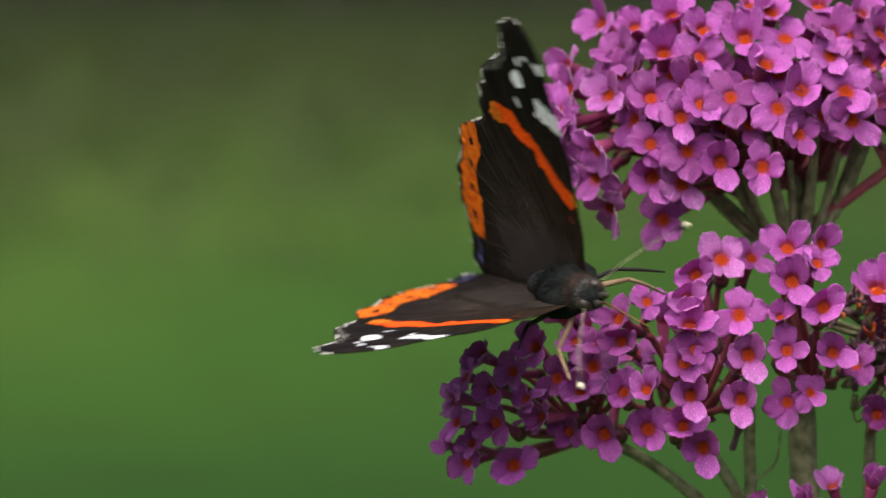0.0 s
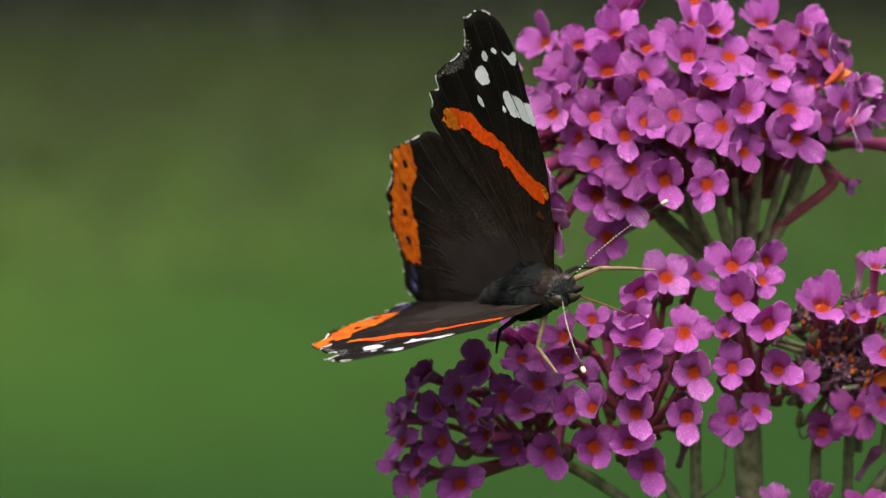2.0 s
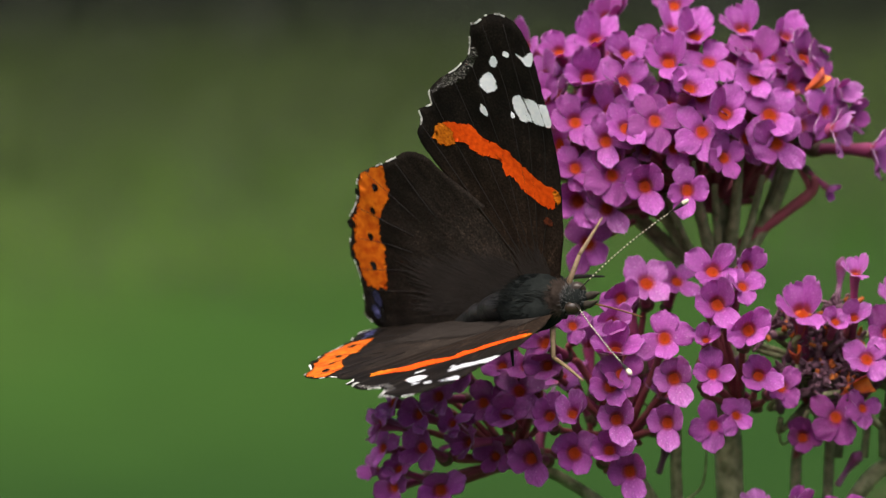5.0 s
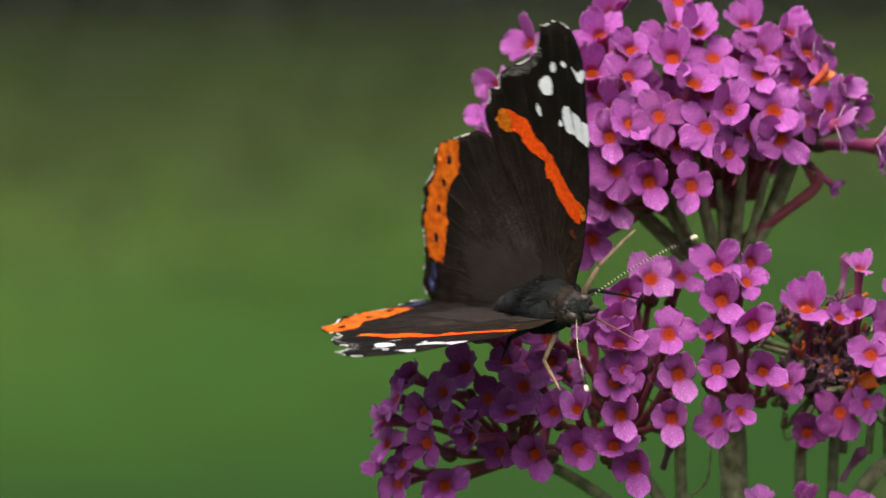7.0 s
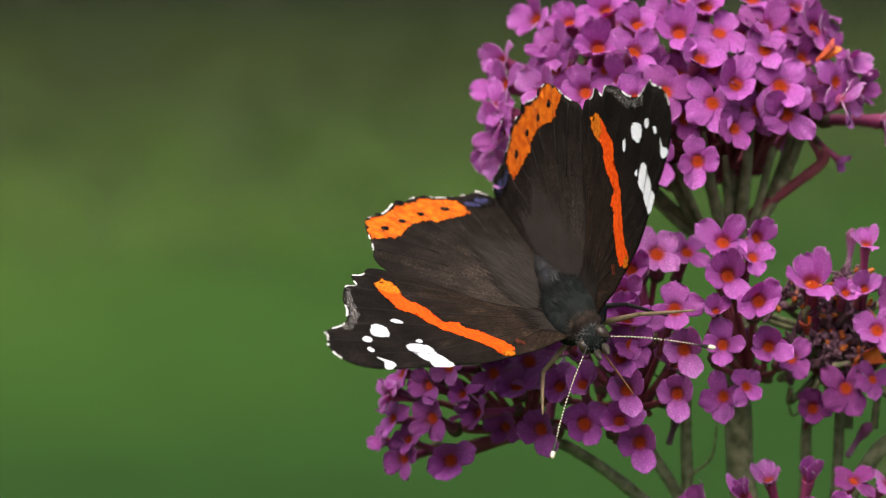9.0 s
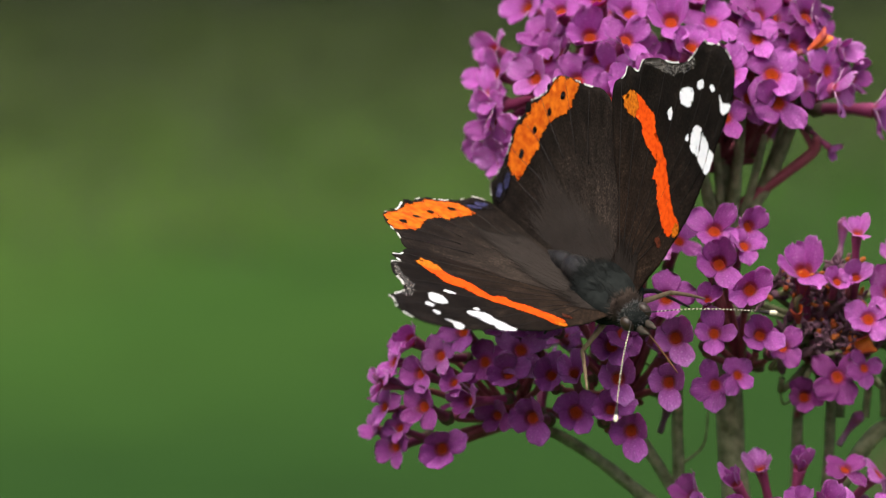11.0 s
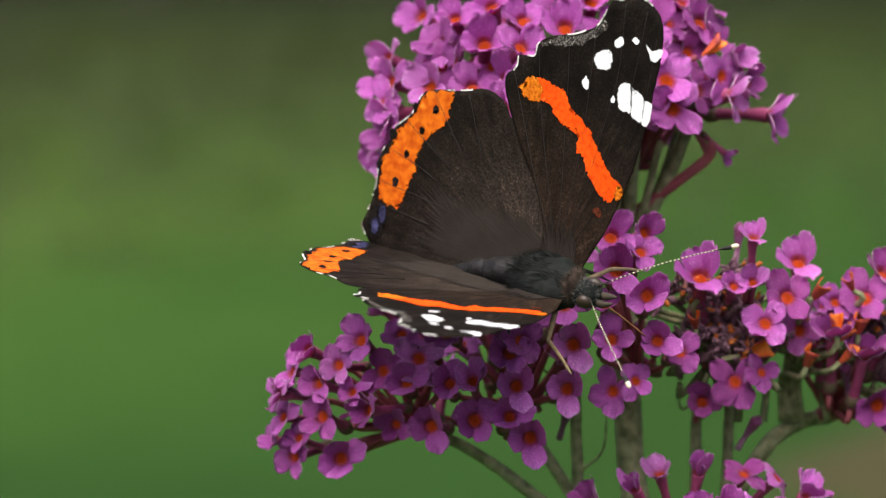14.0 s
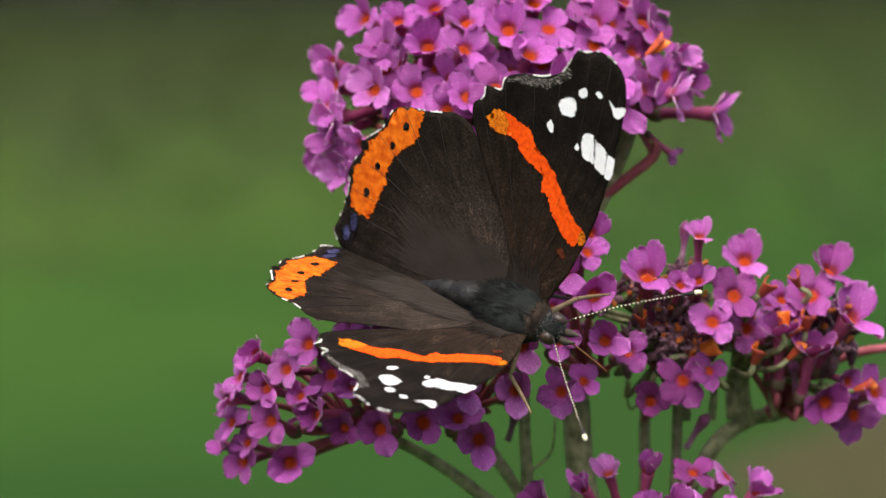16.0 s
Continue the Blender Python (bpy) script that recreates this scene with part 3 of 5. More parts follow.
# Each flower cyme: where its stalk ends, the heart from which its florets face outward, how strongly florets turn to the light in front,
# florets that face outward (their throats, mm), and florets of their own pose: throat, lean to the side and upward, roll, size.
CYMES = {
    "upper_left": ((30, 25, 4), (25, 25, 11), 0.2, [
        (5.8, 24.4, 16.8), (5.0, 22.8, 13.9), (5.9, 17.2, 14.8), (5.2, 16.8, 12.1), (5.5, 15.7, 10.5),
        (5.0, 22.6, 4.6), (5.6, 15.6, 8.8), (5.9, 15.5, 6.7), (6.6, 15.4, 4.7), (13.8, 16.2, 22.4),
        (9.1, 11.2, 8), (9.1, 12.4, 4.4), (10.9, 13.6, 0.5), (12, 11.5, 17.4),
    ], [
        (18.4, 14.9, 23.9, -0.2, 0.6, 30, 1.05), (17.2, 10.1, 19.9, -0.05, 0.5, 5, 1.1), (19.2, 5.2, 12.8, 0, 0.35, 0, 1), (15.6, 7.5, 14.9, -0.1, 0.5, 10, 1.05), (15.6, 6.3, 9.4, -0.1, 0.3, 20, 0.95),
        (15.9, 7, 5.3, -0.2, 0.1, 30, 1.05), (17.3, 9.5, -0.2, 0, 0.05, 45, 1.08), (9.9, 25.2, 22.1, -0.7, 0.4, 60, 1.05), (11.9, 13.7, 19.6, -0.45, 0.5, 20, 1.1), (10.6, 11, 14.8, -0.5, 0.3, 45, 1),
    ]),
    "upper_middle": ((32, 26, 2), (28, 23, 9), 0.24, [
        (27.8, 14.7, 25.3),
    ], [
        (30.3, 13.4, 24.6, 0.05, 0.6, 60, 1.1), (26.9, 9.4, 21.9, 0, 0.62, 8, 1.15), (22, 11.1, 22.6, 0, 0.6, 45, 1.05), (21.5, 8.1, 19.7, 0.25, 0.45, 40, 1), (20, 4.6, 8.8, 0.1, 0.3, 20, 1.05),
        (23.9, 4, 7.5, 0.1, 0.15, 15, 1.05), (28.9, 3.8, 7, 0, 0.08, 0, 0.98), (30.7, 4.4, 14, 0.1, 0.35, 30, 1.08), (33.5, 5.7, 16, 0.1, 0.3, 55, 1.08), (33.3, 4.2, 10.9, 0.2, 0.2, 30, 0.92),
        (37.3, 12.5, 22.2, 0, 0.62, 30, 1.2), (31.8, 9.8, 21.9, 0.1, 0.62, 70, 1.05), (29.3, 6.8, 19, 0.2, 0.5, 80, 1.1),
    ]),
    "upper_middle_b": ((32, 26, 2), (28, 23, 9), 0.24, [
    ], [
        (37.2, 9.6, 19.8, 0, 0.4, 30, 1), (25.1, 4.7, 15.3, 0.1, 0.35, 20, 1.05), (21.6, 4.9, 14.4, 0, 0.45, 45, 1), (19.4, 5.8, 4.6, 0, 0.05, 30, 1), (36.2, 17.2, 25.1, 0, 0.85, 20, 1.1),
        (28.2, 21.8, 27.7, 0, 0.6, 10, 1), (20.1, 20, 26.3, -0.2, 0.8, 40, 1.1),
    ]),
    "upper_between": ((33, 26, 2), (29, 23, 9), 0.15, [
        (23.6, 9.6, 17.1), (19.8, 8.7, 15.9), (27.5, 7.2, 11.7), (24.1, 7.2, 11.5), (35.2, 10.9, 17.9), (42.3, 14.8, 18.2),
        (43.2, 12.8, 13.8), (18.2, 11.6, 17.4), (20.5, 8.4, 10.4), (14, 15, 17.4), (13.7, 11, 11.6), (31, 10.3, 17.5),
        (46.2, 16.3, 15.5), (47.9, 16.3, 13), (26.1, 14.6, 23.3), (34.6, 13.3, 21), (39.9, 16, 21.8), (14.9, 18.4, 22.2),
        (26.9, 9.6, 16.6), (36.5, 10.3, 12.4), (44.1, 21.2, 23.7),
    ], []),
    "upper_right": ((36, 26, 2), (31, 22, 12), 0.16, [
        (46.3, 12.8, 15.5), (47.3, 12.7, 13.2), (49.3, 15.7, 14.5), (47.8, 15.9, 17.3),
    ], [
        (39, 7.6, 15.6, 0.1, 0.2, 45, 1.2), (39.7, 6.8, 12.3, 0.1, 0.08, 40, 1.15), (43.8, 16.3, 21.7, 0.5, 0.5, 20, 1.1), (45.6, 17.7, 20.2, 0.75, 0.35, 50, 1.1), (41.5, 18.8, 23.9, 0.2, 0.75, 60, 1),
        (52.9, 19.8, 9.8, 0.93, -0.1, 45, 1.1),
    ]),
    "left_fan": ((9, 10.5, -27.2), (17, 2, -25), 0.1, [
        (5.2, 4.5, -11.5), (7.9, 3.4, -12),
    ], [
        (-2.8, 0.4, -23.5, -0.5, 0.2, 40, 1.05), (-0.6, 2, -29, -0.15, 0, 15, 1.12), (-6.3, 5, -29.3, -0.62, -0.1, 30, 0.95), (-7.6, 4.2, -24.3, -0.72, 0.1, 20, 0.85), (-8.1, 3.2, -21.3, -0.85, 0.15, 45, 0.85),
        (-6.4, 3, -18.5, -0.85, 0.15, 45, 0.85), (-3.2, 1.2, -19.6, -0.6, 0.3, 20, 0.95), (-4.2, 3.3, -16, -0.65, 0.35, 20, 0.95), (1.9, 1.5, -14.5, -0.45, 0.4, 10, 1.05), (-0.8, 2, -17.6, -0.5, 0.15, 30, 0.9),
        (0.8, 0.6, -20.6, -0.6, 0.45, 10, 0.75), (2.7, -0.6, -22.7, -0.85, 0.05, 30, 0.9), (4.5, 0.5, -18.1, -0.3, 0.2, 20, 1), (10.2, -1.4, -24.5, -0.2, 0.15, 20, 1.12), (6.8, 1.6, -13.9, -0.3, 0.3, 35, 0.85),
        (8.8, -0.4, -16.5, -0.1, 0.2, 40, 1.1), (7.3, -0.9, -19.3, -0.2, 0.25, 5, 1), (6, 1.5, -24.8, -0.4, 0.1, 60, 0.85), (-8.5, 6.5, -27.5, -0.85, 0.2, 30, 0.7), (-5.7, 4.6, -26.9, -0.6, 0.35, 0, 0.75),
        (9.7, 1.4, -13.9, -0.2, 0.3, 50, 0.9),
    ]),
    "centre": ((22, 13, -25), (21, 10, -24), 0.3, [
        (20, -4.8, -10.8), (12.4, -3.7, -19), (15.1, -5.3, -18.4), (11.8, -1.1, -10.6),
    ], [
        (24.1, 3.6, -4.1, 0, 0.42, 50, 1.2), (28, 8.4, -4.6, 0.1, 0.5, 45, 0.95), (20.9, -0, -5.5, -0.1, 0.3, 30, 1), (19.8, -2.8, -8, 0, 0.4, 30, 0.98), (15.1, -2, -8.4, 0, 0.4, 20, 0.82),
        (26, -2.2, -9.9, 0, 0.22, 10, 1.15), (27.1, -3.4, -14.5, 0.05, 0.18, 17, 1.12), (26.3, -4.1, -19.7, 0, 0.1, 0, 1.05), (19.4, -6.1, -15, -0.1, 0.4, 30, 1.05), (20.8, -5.8, -13.6, 0.2, 0.2, 40, 1),
        (20.2, -6.1, -18.9, 0.1, 0.25, 10, 1.05), (19.4, -5.1, -22.8, 0, 0.3, 0, 0.98), (15.3, -3.9, -23.4, 0, 0.12, 40, 1.18),
    ]),
    "centre_b": ((22, 13, -25), (21, 10, -24), 0.3, [
    ], [
        (21.9, -3.4, -25.7, 0, 0, 10, 1.12), (12.1, -2.7, -13.1, -0.2, 0.2, 0, 0.95),
    ]),
    "middle_right": ((36, 16, -22), (34, 12, -19), 0.3, [
    ], [
        (31.8, 0.8, -2.3, 0, 0.5, 55, 1.15), (36, 2.9, -2.1, 0.5, 0.3, 30, 0.95), (35.3, -0.6, -3.9, 0.2, 0.5, 20, 0.9), (32.2, -2.4, -5.8, 0, 0.38, 25, 1.2), (35.8, -3.6, -8.7, 0, 0.3, 35, 1.15),
        (30.8, -3.7, -9.9, 0, 0.6, 30, 0.7), (31.6, -4.2, -13.8, 0.05, 0.3, 0, 0.98), (37, -3.9, -14.1, 0, 0.32, 60, 1), (39.9, -1.4, -15.9, 0.2, 0.25, 45, 1), (34.5, -3.8, -18.9, 0.3, 0.15, 45, 0.8),
        (31.8, -2.8, -20.3, -0.1, 0.08, 10, 0.98),
    ]),
    "right": ((47, 18, -25), (48, 13, -20), 0.3, [
    ], [
        (42.7, 3.5, -7.6, 0, 0.78, 20, 1.35), (46.8, 2, -20.2, 0, 0.08, 40, 1.08), (43.3, 7.3, -23.6, 0, 0.28, 10, 0.98), (50, 1.6, -19, 0.3, 0.3, 20, 0.75), (50.2, 0, -12.8, 0, 0.32, 45, 1.05),
        (48.9, 1.6, -2.7, 0.1, 0.9, 10, 0.8), (46.5, 0.8, -8.4, 0.1, 0.5, 45, 0.75), (48.8, 1.6, -8.1, -0.1, 0.5, 20, 0.75), (55.1, 9, -6.8, 0, 0.72, 20, 1.2), (53.1, 2.7, -10.1, 0, 0.32, 40, 1.2),
    ]),
    "far_right": ((60.5, 22, -28.4), (61, 17, -18), 0.28, [
    ], [
        (55.2, 8, -15.1, 0.1, 0.15, 0, 0.95), (59.2, 5.5, -11.2, 0.1, 0.55, 20, 0.75), (58.9, 4.7, -15.1, 0, 0.85, 10, 1.05), (62.8, 6.6, -10.9, -0.2, 0.5, 30, 1.2), (65.5, 9.5, -8.4, 0.35, 0.78, 20, 1.1),
        (67.5, 6.2, -13.7, 0.42, 0.72, 45, 1.3), (62.7, 4.7, -17.5, 0.15, 0.82, 10, 1), (64.7, 8.1, -24.4, 0, 0.08, 30, 1.08), (68.8, 12, -26.9, 0.25, 0, 0, 1), (67.6, 9, -22.1, 0.4, -0.1, 20, 0.75),
        (70.8, 8, -23.2, 0.5, 0.3, 30, 1), (58.1, 9, -12.1, 0, 0.4, 10, 0.6),
    ]),
    "low": ((43, 11, -46), (43, 8, -46), 0.08, [
        (41.8, -6.9, -33.9), (44.8, -6.5, -34), (38.1, -7.6, -35.4), (52.5, -3.9, -35.9), (37.6, 0.5, -31.1),
        (34.4, -1.8, -32.2), (42.4, 0.7, -30.8), (47.9, 1.5, -31.3), (52.2, 3.9, -32.3), (29.5, -0.5, -34.2),
        (30.6, -3.9, -35.5), (47.9, -6.2, -35), (55.5, 2.8, -34.2), (34.5, -6.1, -34.9), (43.1, -8, -37.9),
    ], [
    ]),
}

# Closed buds: place and the way they point.
BUDS = [((48.2, 12, -3.4), (0.1, 0, 1)), ((50.0, 10, -26.8), (0.5, -0.3, 0.8)), ((60.8, 8, -20.0), (-0.1, -0.4, 0.6)), ((27.0, 9, -25.0), (0.2, -0.4, 0.8)), ((-7.8, 4, -20.6), (-1, 0, 0.3))]


def floret_turn(d, roll):
    return d.to_track_quat("Z", "Y").to_matrix().to_4x4() @ Matrix.Rotation(roll, 4, "Z")


TO_LIGHT = Vector((-0.02, -0.86, 0.50)).normalized()


def stalk(a, b, da, db, radius, material, name="pedicel"):
    bm = bmesh.new()
    a, b = Vector(a), Vector(b)
    h = (b - a).length * 0.35
    sweep(bm, [a, a + Vector(da) * h, b - Vector(db) * min(h, 2.2 * MM), b], [radius * 1.25, radius, radius * 0.9], 6, 4)
    return part(name, bm, material, plant)


FACE, RAISE = Vector((0, -0.990, 0.139)), Vector((0, 0.139, 0.990))


def floret(p, turn, size, me, root):
    """A floret with its throat at p, on its own stalk from root."""
    ob = part("floret", me, None, plant)
    ob.matrix_basis = Matrix.Translation(p) @ turn @ Matrix.Scale(size, 4)
    part("throat", THROAT_ME, None, ob)
    d = turn.to_3x3() @ Vector((0, 0, 1))
    base = p - d * TUBE_LEN * size * MM
    stalk(root, base, (base - root).normalized(), d, 0.42 * MM, STEM_RED)


def cyme(root, heart, front, points, posed, rng, scale=1.0, cupped=0.16):
    root, heart = Vector(root) * MM, Vector(heart) * MM
    for p in points:
        p = Vector(p) * MM
        out = (p - heart).normalized()
        d = (out * (1 - front) + TO_LIGHT * front + Vector((rng.uniform(-1, 1), rng.uniform(-1, 1), rng.uniform(-1, 1))) * 0.22).normalized()
        kind = rng.random()
        me = rng.choice(CUPPED) if kind < cupped else rng.choice(SWEPT) if kind > 0.92 else rng.choice(OPEN)
        floret(p, floret_turn(d, rng.uniform(0, 6.28)), rng.uniform(0.9, 1.1) * scale, me, root)
    for x, y, z, side, up, roll, size in posed:
        n = (Vector((side, 0, 0)) + RAISE * up + FACE * math.sqrt(max(0.02, 1 - side * side - up * up))).normalized()
        e = Vector((1, 0, 0)) if abs(side) < 0.8 else RAISE.copy()
        e = (e - n * e.dot(n)).normalized()
        turn = Matrix((e, n.cross(e), n)).transposed().to_4x4() @ Matrix.Rotation(radians(roll), 4, "Z")
        me = rng.choice(CUPPED[:2]) if up > 0.7 or rng.random() < cupped * 0.5 else rng.choice(OPEN)
        floret(Vector((x, y, z)) * MM, turn, size * scale, me, root)


def fillers(root, centre, radii, count, rng, old=0.3):
    """Florets and buds deeper in the head, half hidden by those in front."""
    root, centre = Vector(root) * MM, Vector(centre)
    for _ in range(count):
        v = Vector((rng.gauss(0, 1), rng.gauss(0, 1), rng.gauss(0, 1))).normalized()
        if v.y < -0.35:
            v.y *= -1
        p = (centre + Vector([a * b for a, b in zip(v, radii)]) * rng.uniform(0.7, 0.95)) * MM
        d = ((p - root).normalized() * 0.8 + Vector((rng.uniform(-1, 1), rng.uniform(-1, 1), rng.uniform(-0.3, 1))) * 0.3).normalized()
        if rng.random() < old:
            ob = part("bud", BUD_ME, None, plant)
        else:
            ob = part("floret", rng.choice(OPEN + CUPPED), None, plant)
            part("throat", THROAT_ME, None, ob)
        ob.matrix_basis = Matrix.Translation(p) @ floret_turn(d, rng.uniform(0, 6.28)) @ Matrix.Scale(rng.uniform(0.85, 1.0), 4)
        base = p - d * TUBE_LEN * 0.8 * MM
        stalk(root, base, (base - root).normalized(), d, 0.38 * MM, STEM_RED)


def flower_head():
    rng = random.Random(7)
    for name, (root, heart, front, points, posed) in CYMES.items():
        cyme(root, heart, front, points, posed, rng, {"left_fan": 0.9, "low": 0.9, "centre": 0.92, "centre_b": 0.92, "middle_right": 0.9, "right": 0.92}.get(name, 1.0), {"left_fan": 0.7, "low": 0.5, "centre": 0.3, "centre_b": 0.3, "middle_right": 0.3}.get(name, 0.14))
    fillers((33, 24, 2), (28, 28, 12), (20, 13, 11), 30, rng)
    fillers((12, 11, -26), (9, 10, -22), (8, 5, 5), 4, rng)
    fillers((22, 13, -24), (21, 10, -15), (9, 7, 7), 9, rng)
    fillers((36, 15, -20), (34, 12, -12), (5, 6, 7), 3, rng)
    fillers((48, 17, -24), (51, 15, -15), (7, 7, 5), 5, rng)
    fillers((60.5, 22, -28.4), (60, 14, -14.5), (7, 5, 3.5), 5, rng)
    fillers((43, 10, -46), (43, 7, -40), (14, 8, 5), 10, rng)
    for p, d in BUDS:
        p, d = Vector(p) * MM, Vector(d).normalized()
        ob = part("bud", BUD_ME, None, plant, "closed fading bud")
        ob.matrix_basis = Matrix.Translation(p) @ floret_turn(d, rng.uniform(0, 6.28)) @ Matrix.Scale(0.7, 4)
    floret(Vector((47.0, 18.0, 5.4)) * MM, floret_turn(Vector((0.72, -0.25, -0.62)).normalized(), 0.6), 0.5, CUPPED[3], Vector((45.0, 19.0, 4.8)) * MM)
    # shrivelled florets among the right-hand cymes
    for k in range(44):
        x, z = max(37.5, min(53.5, rng.gauss(45.5, 4.3))), max(-18, min(-7.5, rng.gauss(-12.5, 3.4)))
        p = Vector((x, 4 + 0.05 * (x - 46) ** 2 + rng.uniform(-1, 4), z)) * MM
        ob = part("withered_floret", WITHERED[k % 4], None, plant, "shrivelled brown floret")
        d = (Vector((rng.uniform(-0.7, 0.7), -0.7, rng.uniform(0.1, 1)))).normalized()
        ob.matrix_basis = Matrix.Translation(p) @ floret_turn(d, rng.uniform(0, 6.28)) @ Matrix.Scale(rng.uniform(0.5, 0.9), 4)
        base = p - d * 5.5 * MM
        stalk((0.046, 0.016, -0.022), base, (0, 0, 1), d, 0.4 * MM, STEM)
    # split tubes that show their amber inside
    for k, (x, z, dx, dz) in enumerate(((50.6, -16.2, 0.9, 0.35), (59.3, -12.7, 0.05, 0.95), (62.3, -12.5, 0.2, 0.9), (60.7, -13.9, 0.5, 0.8), (61.5, -16.9, 0.7, 0.6), (57.8, -8.4, 0.5, 0.7), (60.2, -7.6, -0.4, 0.8), (70.4, -22.4, 0.9, 0.2), (56.4, -16.4, 0.3, 0.8), (41.8, -12, -0.2, 0.8), (42.8, -8.4, 0.1, 0.8))):
        p = Vector((x, 2.2 + 0.012 * (x - 52) ** 2, z)) * MM
        d = Vector((dx, -0.45, dz)).normalized()
        ob = part("torn_tube", TORN[k % 3], None, plant, "split amber floret tube")
        ob.matrix_basis = Matrix.Translation(p) @ floret_turn(d, 2.0 * k) @ Matrix.Scale(1.1 if k == 0 else 0.72 + 0.09 * (k % 3), 4)
        base = p - d * (3.7 if k == 0 else 2.5) * MM
        stalk((0.0525 + 0.4 * (x * 0.001 - 0.0525), 0.017, -0.028), base, (0, 0, 1), d, 0.4 * MM, STEM)
    ob = part("torn_tube", TORN[1], None, plant, "split amber floret tube")
    ob.matrix_basis = Matrix.Translation((0.0462, 0.012, 0.0197)) @ floret_turn(Vector((0.8, -0.1, 0.55)).normalized(), 1.0) @ Matrix.Scale(0.9, 4)
    stalk((0.036, 0.022, 0.010), (0.0431, 0.0132, 0.0178), (0.7, -0.5, 0.5), (0.8, -0.3, 0.5), 0.4 * MM, STEM_RED)
    for k in range(14):
        p = Vector((rng.uniform(54, 71), rng.uniform(7, 11), rng.uniform(-18, -12))) * MM
        d = Vector((rng.uniform(-0.6, 0.6), -0.6, rng.uniform(0.2, 1))).normalized()
        ob = part("withered_floret", WITHERED[(1, 3, 0)[k % 3]], None, plant, "rust-coloured fading floret")
        ob.matrix_basis = Matrix.Translation(p) @ floret_turn(d, rng.uniform(0, 6.28)) @ Matrix.Scale(rng.uniform(0.6, 1.0), 4)
        base = p - d * 5.5 * MM
        stalk((0.0605, 0.022, -0.0284), base, (0, 0, 1), d, 0.4 * MM, STEM)


def rod(name, points, radii, material, label=""):
    bm = bmesh.new()
    sweep(bm, [Vector(p) * MM for p in points], [r * MM for r in radii], 12, 6, 0, 0.12)
    return part(name, bm, material, plant, label)


def stems():
    rod("main_stem", [(30, 30, -1200), (34, 26, -700), (37, 16, -200), (36.5, 13, -60), (35.0, 16, -30), (34.8, 20, -14), (34.8, 24, -2), (33, 26, 8)], [6, 4.0, 2.4, 1.85, 1.7, 1.6, 1.35, 0.8], STEM, "thick downy grey-green flower stem")
    up = (34.6, 21, -7.5)
    for tip, r in (((18, 26, 8), 0.7), ((24, 18, 8), 0.8), ((30, 16, 9), 0.8), ((36, 15, 10), 0.8), ((44, 20, 12), 0.9), ((27, 28, 20), 0.7), ((38, 28, 20), 0.7), ((14, 24, 14), 0.6), ((27, 17, 5), 0.55), ((33, 17, 6), 0.6), ((39, 18, 7), 0.6), ((42, 23, 9), 0.6), ((21, 22, 5), 0.5)):
        t = Vector(tip)
        mid = Vector(up) * 0.45 + t * 0.55 + Vector((0, 0, -2))
        rod("branch", [up, mid, t], [0.85, r * 0.95, r * 0.7], STEM)
    rod("branch", [(35.6, 21.0, -2.6), (40.6, 20.0, 1.2), (45.0, 19.0, 4.8), (45.3, 18.0, 6.9)], [0.78, 0.66, 0.66, 0.45], STEM_RED, "reddish side stalk")
    rod("branch", [(36.4, 13, -58), (29, 12.5, -42), (22.6, 12.2, -35.6), (15.6, 10.9, -30.1), (10.1, 10.3, -27.5), (4, 8, -26)], [1.09, 0.94, 0.78, 0.70, 0.62, 0.39], STEM, "arching lower side branch")
    rod("branch", [(36.2, 13, -52), (29.5, 13, -40), (28.4, 13.2, -31), (28.0, 12, -21), (26, 9, -14)], [0.94, 0.78, 0.74, 0.66, 0.47], STEM)
    rod("branch", [(29.0, 13.3, -38), (24, 13, -30), (21, 12.6, -24), (19, 8, -16)], [0.78, 0.70, 0.62, 0.47], STEM)
    rod("branch", [(34.8, 16, -26), (36, 14, -20), (36.5, 11, -14)], [0.78, 0.62, 0.47], STEM)
    rod("branch", [(36.5, 13, -66), (41.5, 15, -48), (43.2, 16, -36), (43.3, 16, -28), (44, 16, -22)], [1.09, 0.86, 0.78, 0.70, 0.62], STEM)
    rod("branch", [(36.5, 13, -70), (45, 15, -44), (51.5, 16, -31.6), (56.7, 19, -28.4), (60.5, 22, -28.4), (64.8, 22, -26.0)], [1.25, 1.17, 1.05, 0.98, 0.8, 0.55], STEM, "forking right-hand branch")
    rod("branch", [(46.5, 15.5, -42), (47.2, 16, -32), (47.6, 16, -22), (48, 14, -14)], [0.70, 0.66, 0.62, 0.47], STEM)
    rod("branch", [(58.5, 20.6, -28.4), (63, 20.5, -24.2), (69, 19, -20.6), (78, 20, -19.6)], [0.8, 0.66, 0.62, 0.5], STEM_RED)
    rod("branch", [(36.5, 13, -72), (40, 11, -56), (43, 10, -46), (44, 8, -40)], [1.01, 0.86, 0.78, 0.62], STEM)
    for a, b, c in (((44, 16, -24), (41.5, 15.5, -26), (41.0, 15.5, -22.5)), ((29, 13, -33), (31.5, 12.5, -30.5), (32, 12, -26)), ((26, 12.8, -25), (25, 12, -21), (23.5, 12, -19.8)), ((29, 20, 5), (27, 19, 1), (30, 19, -1.5))):
        rod("tendril", [a, b, c], [0.18, 0.15, 0.1], STEM)


flower_head()
stems()


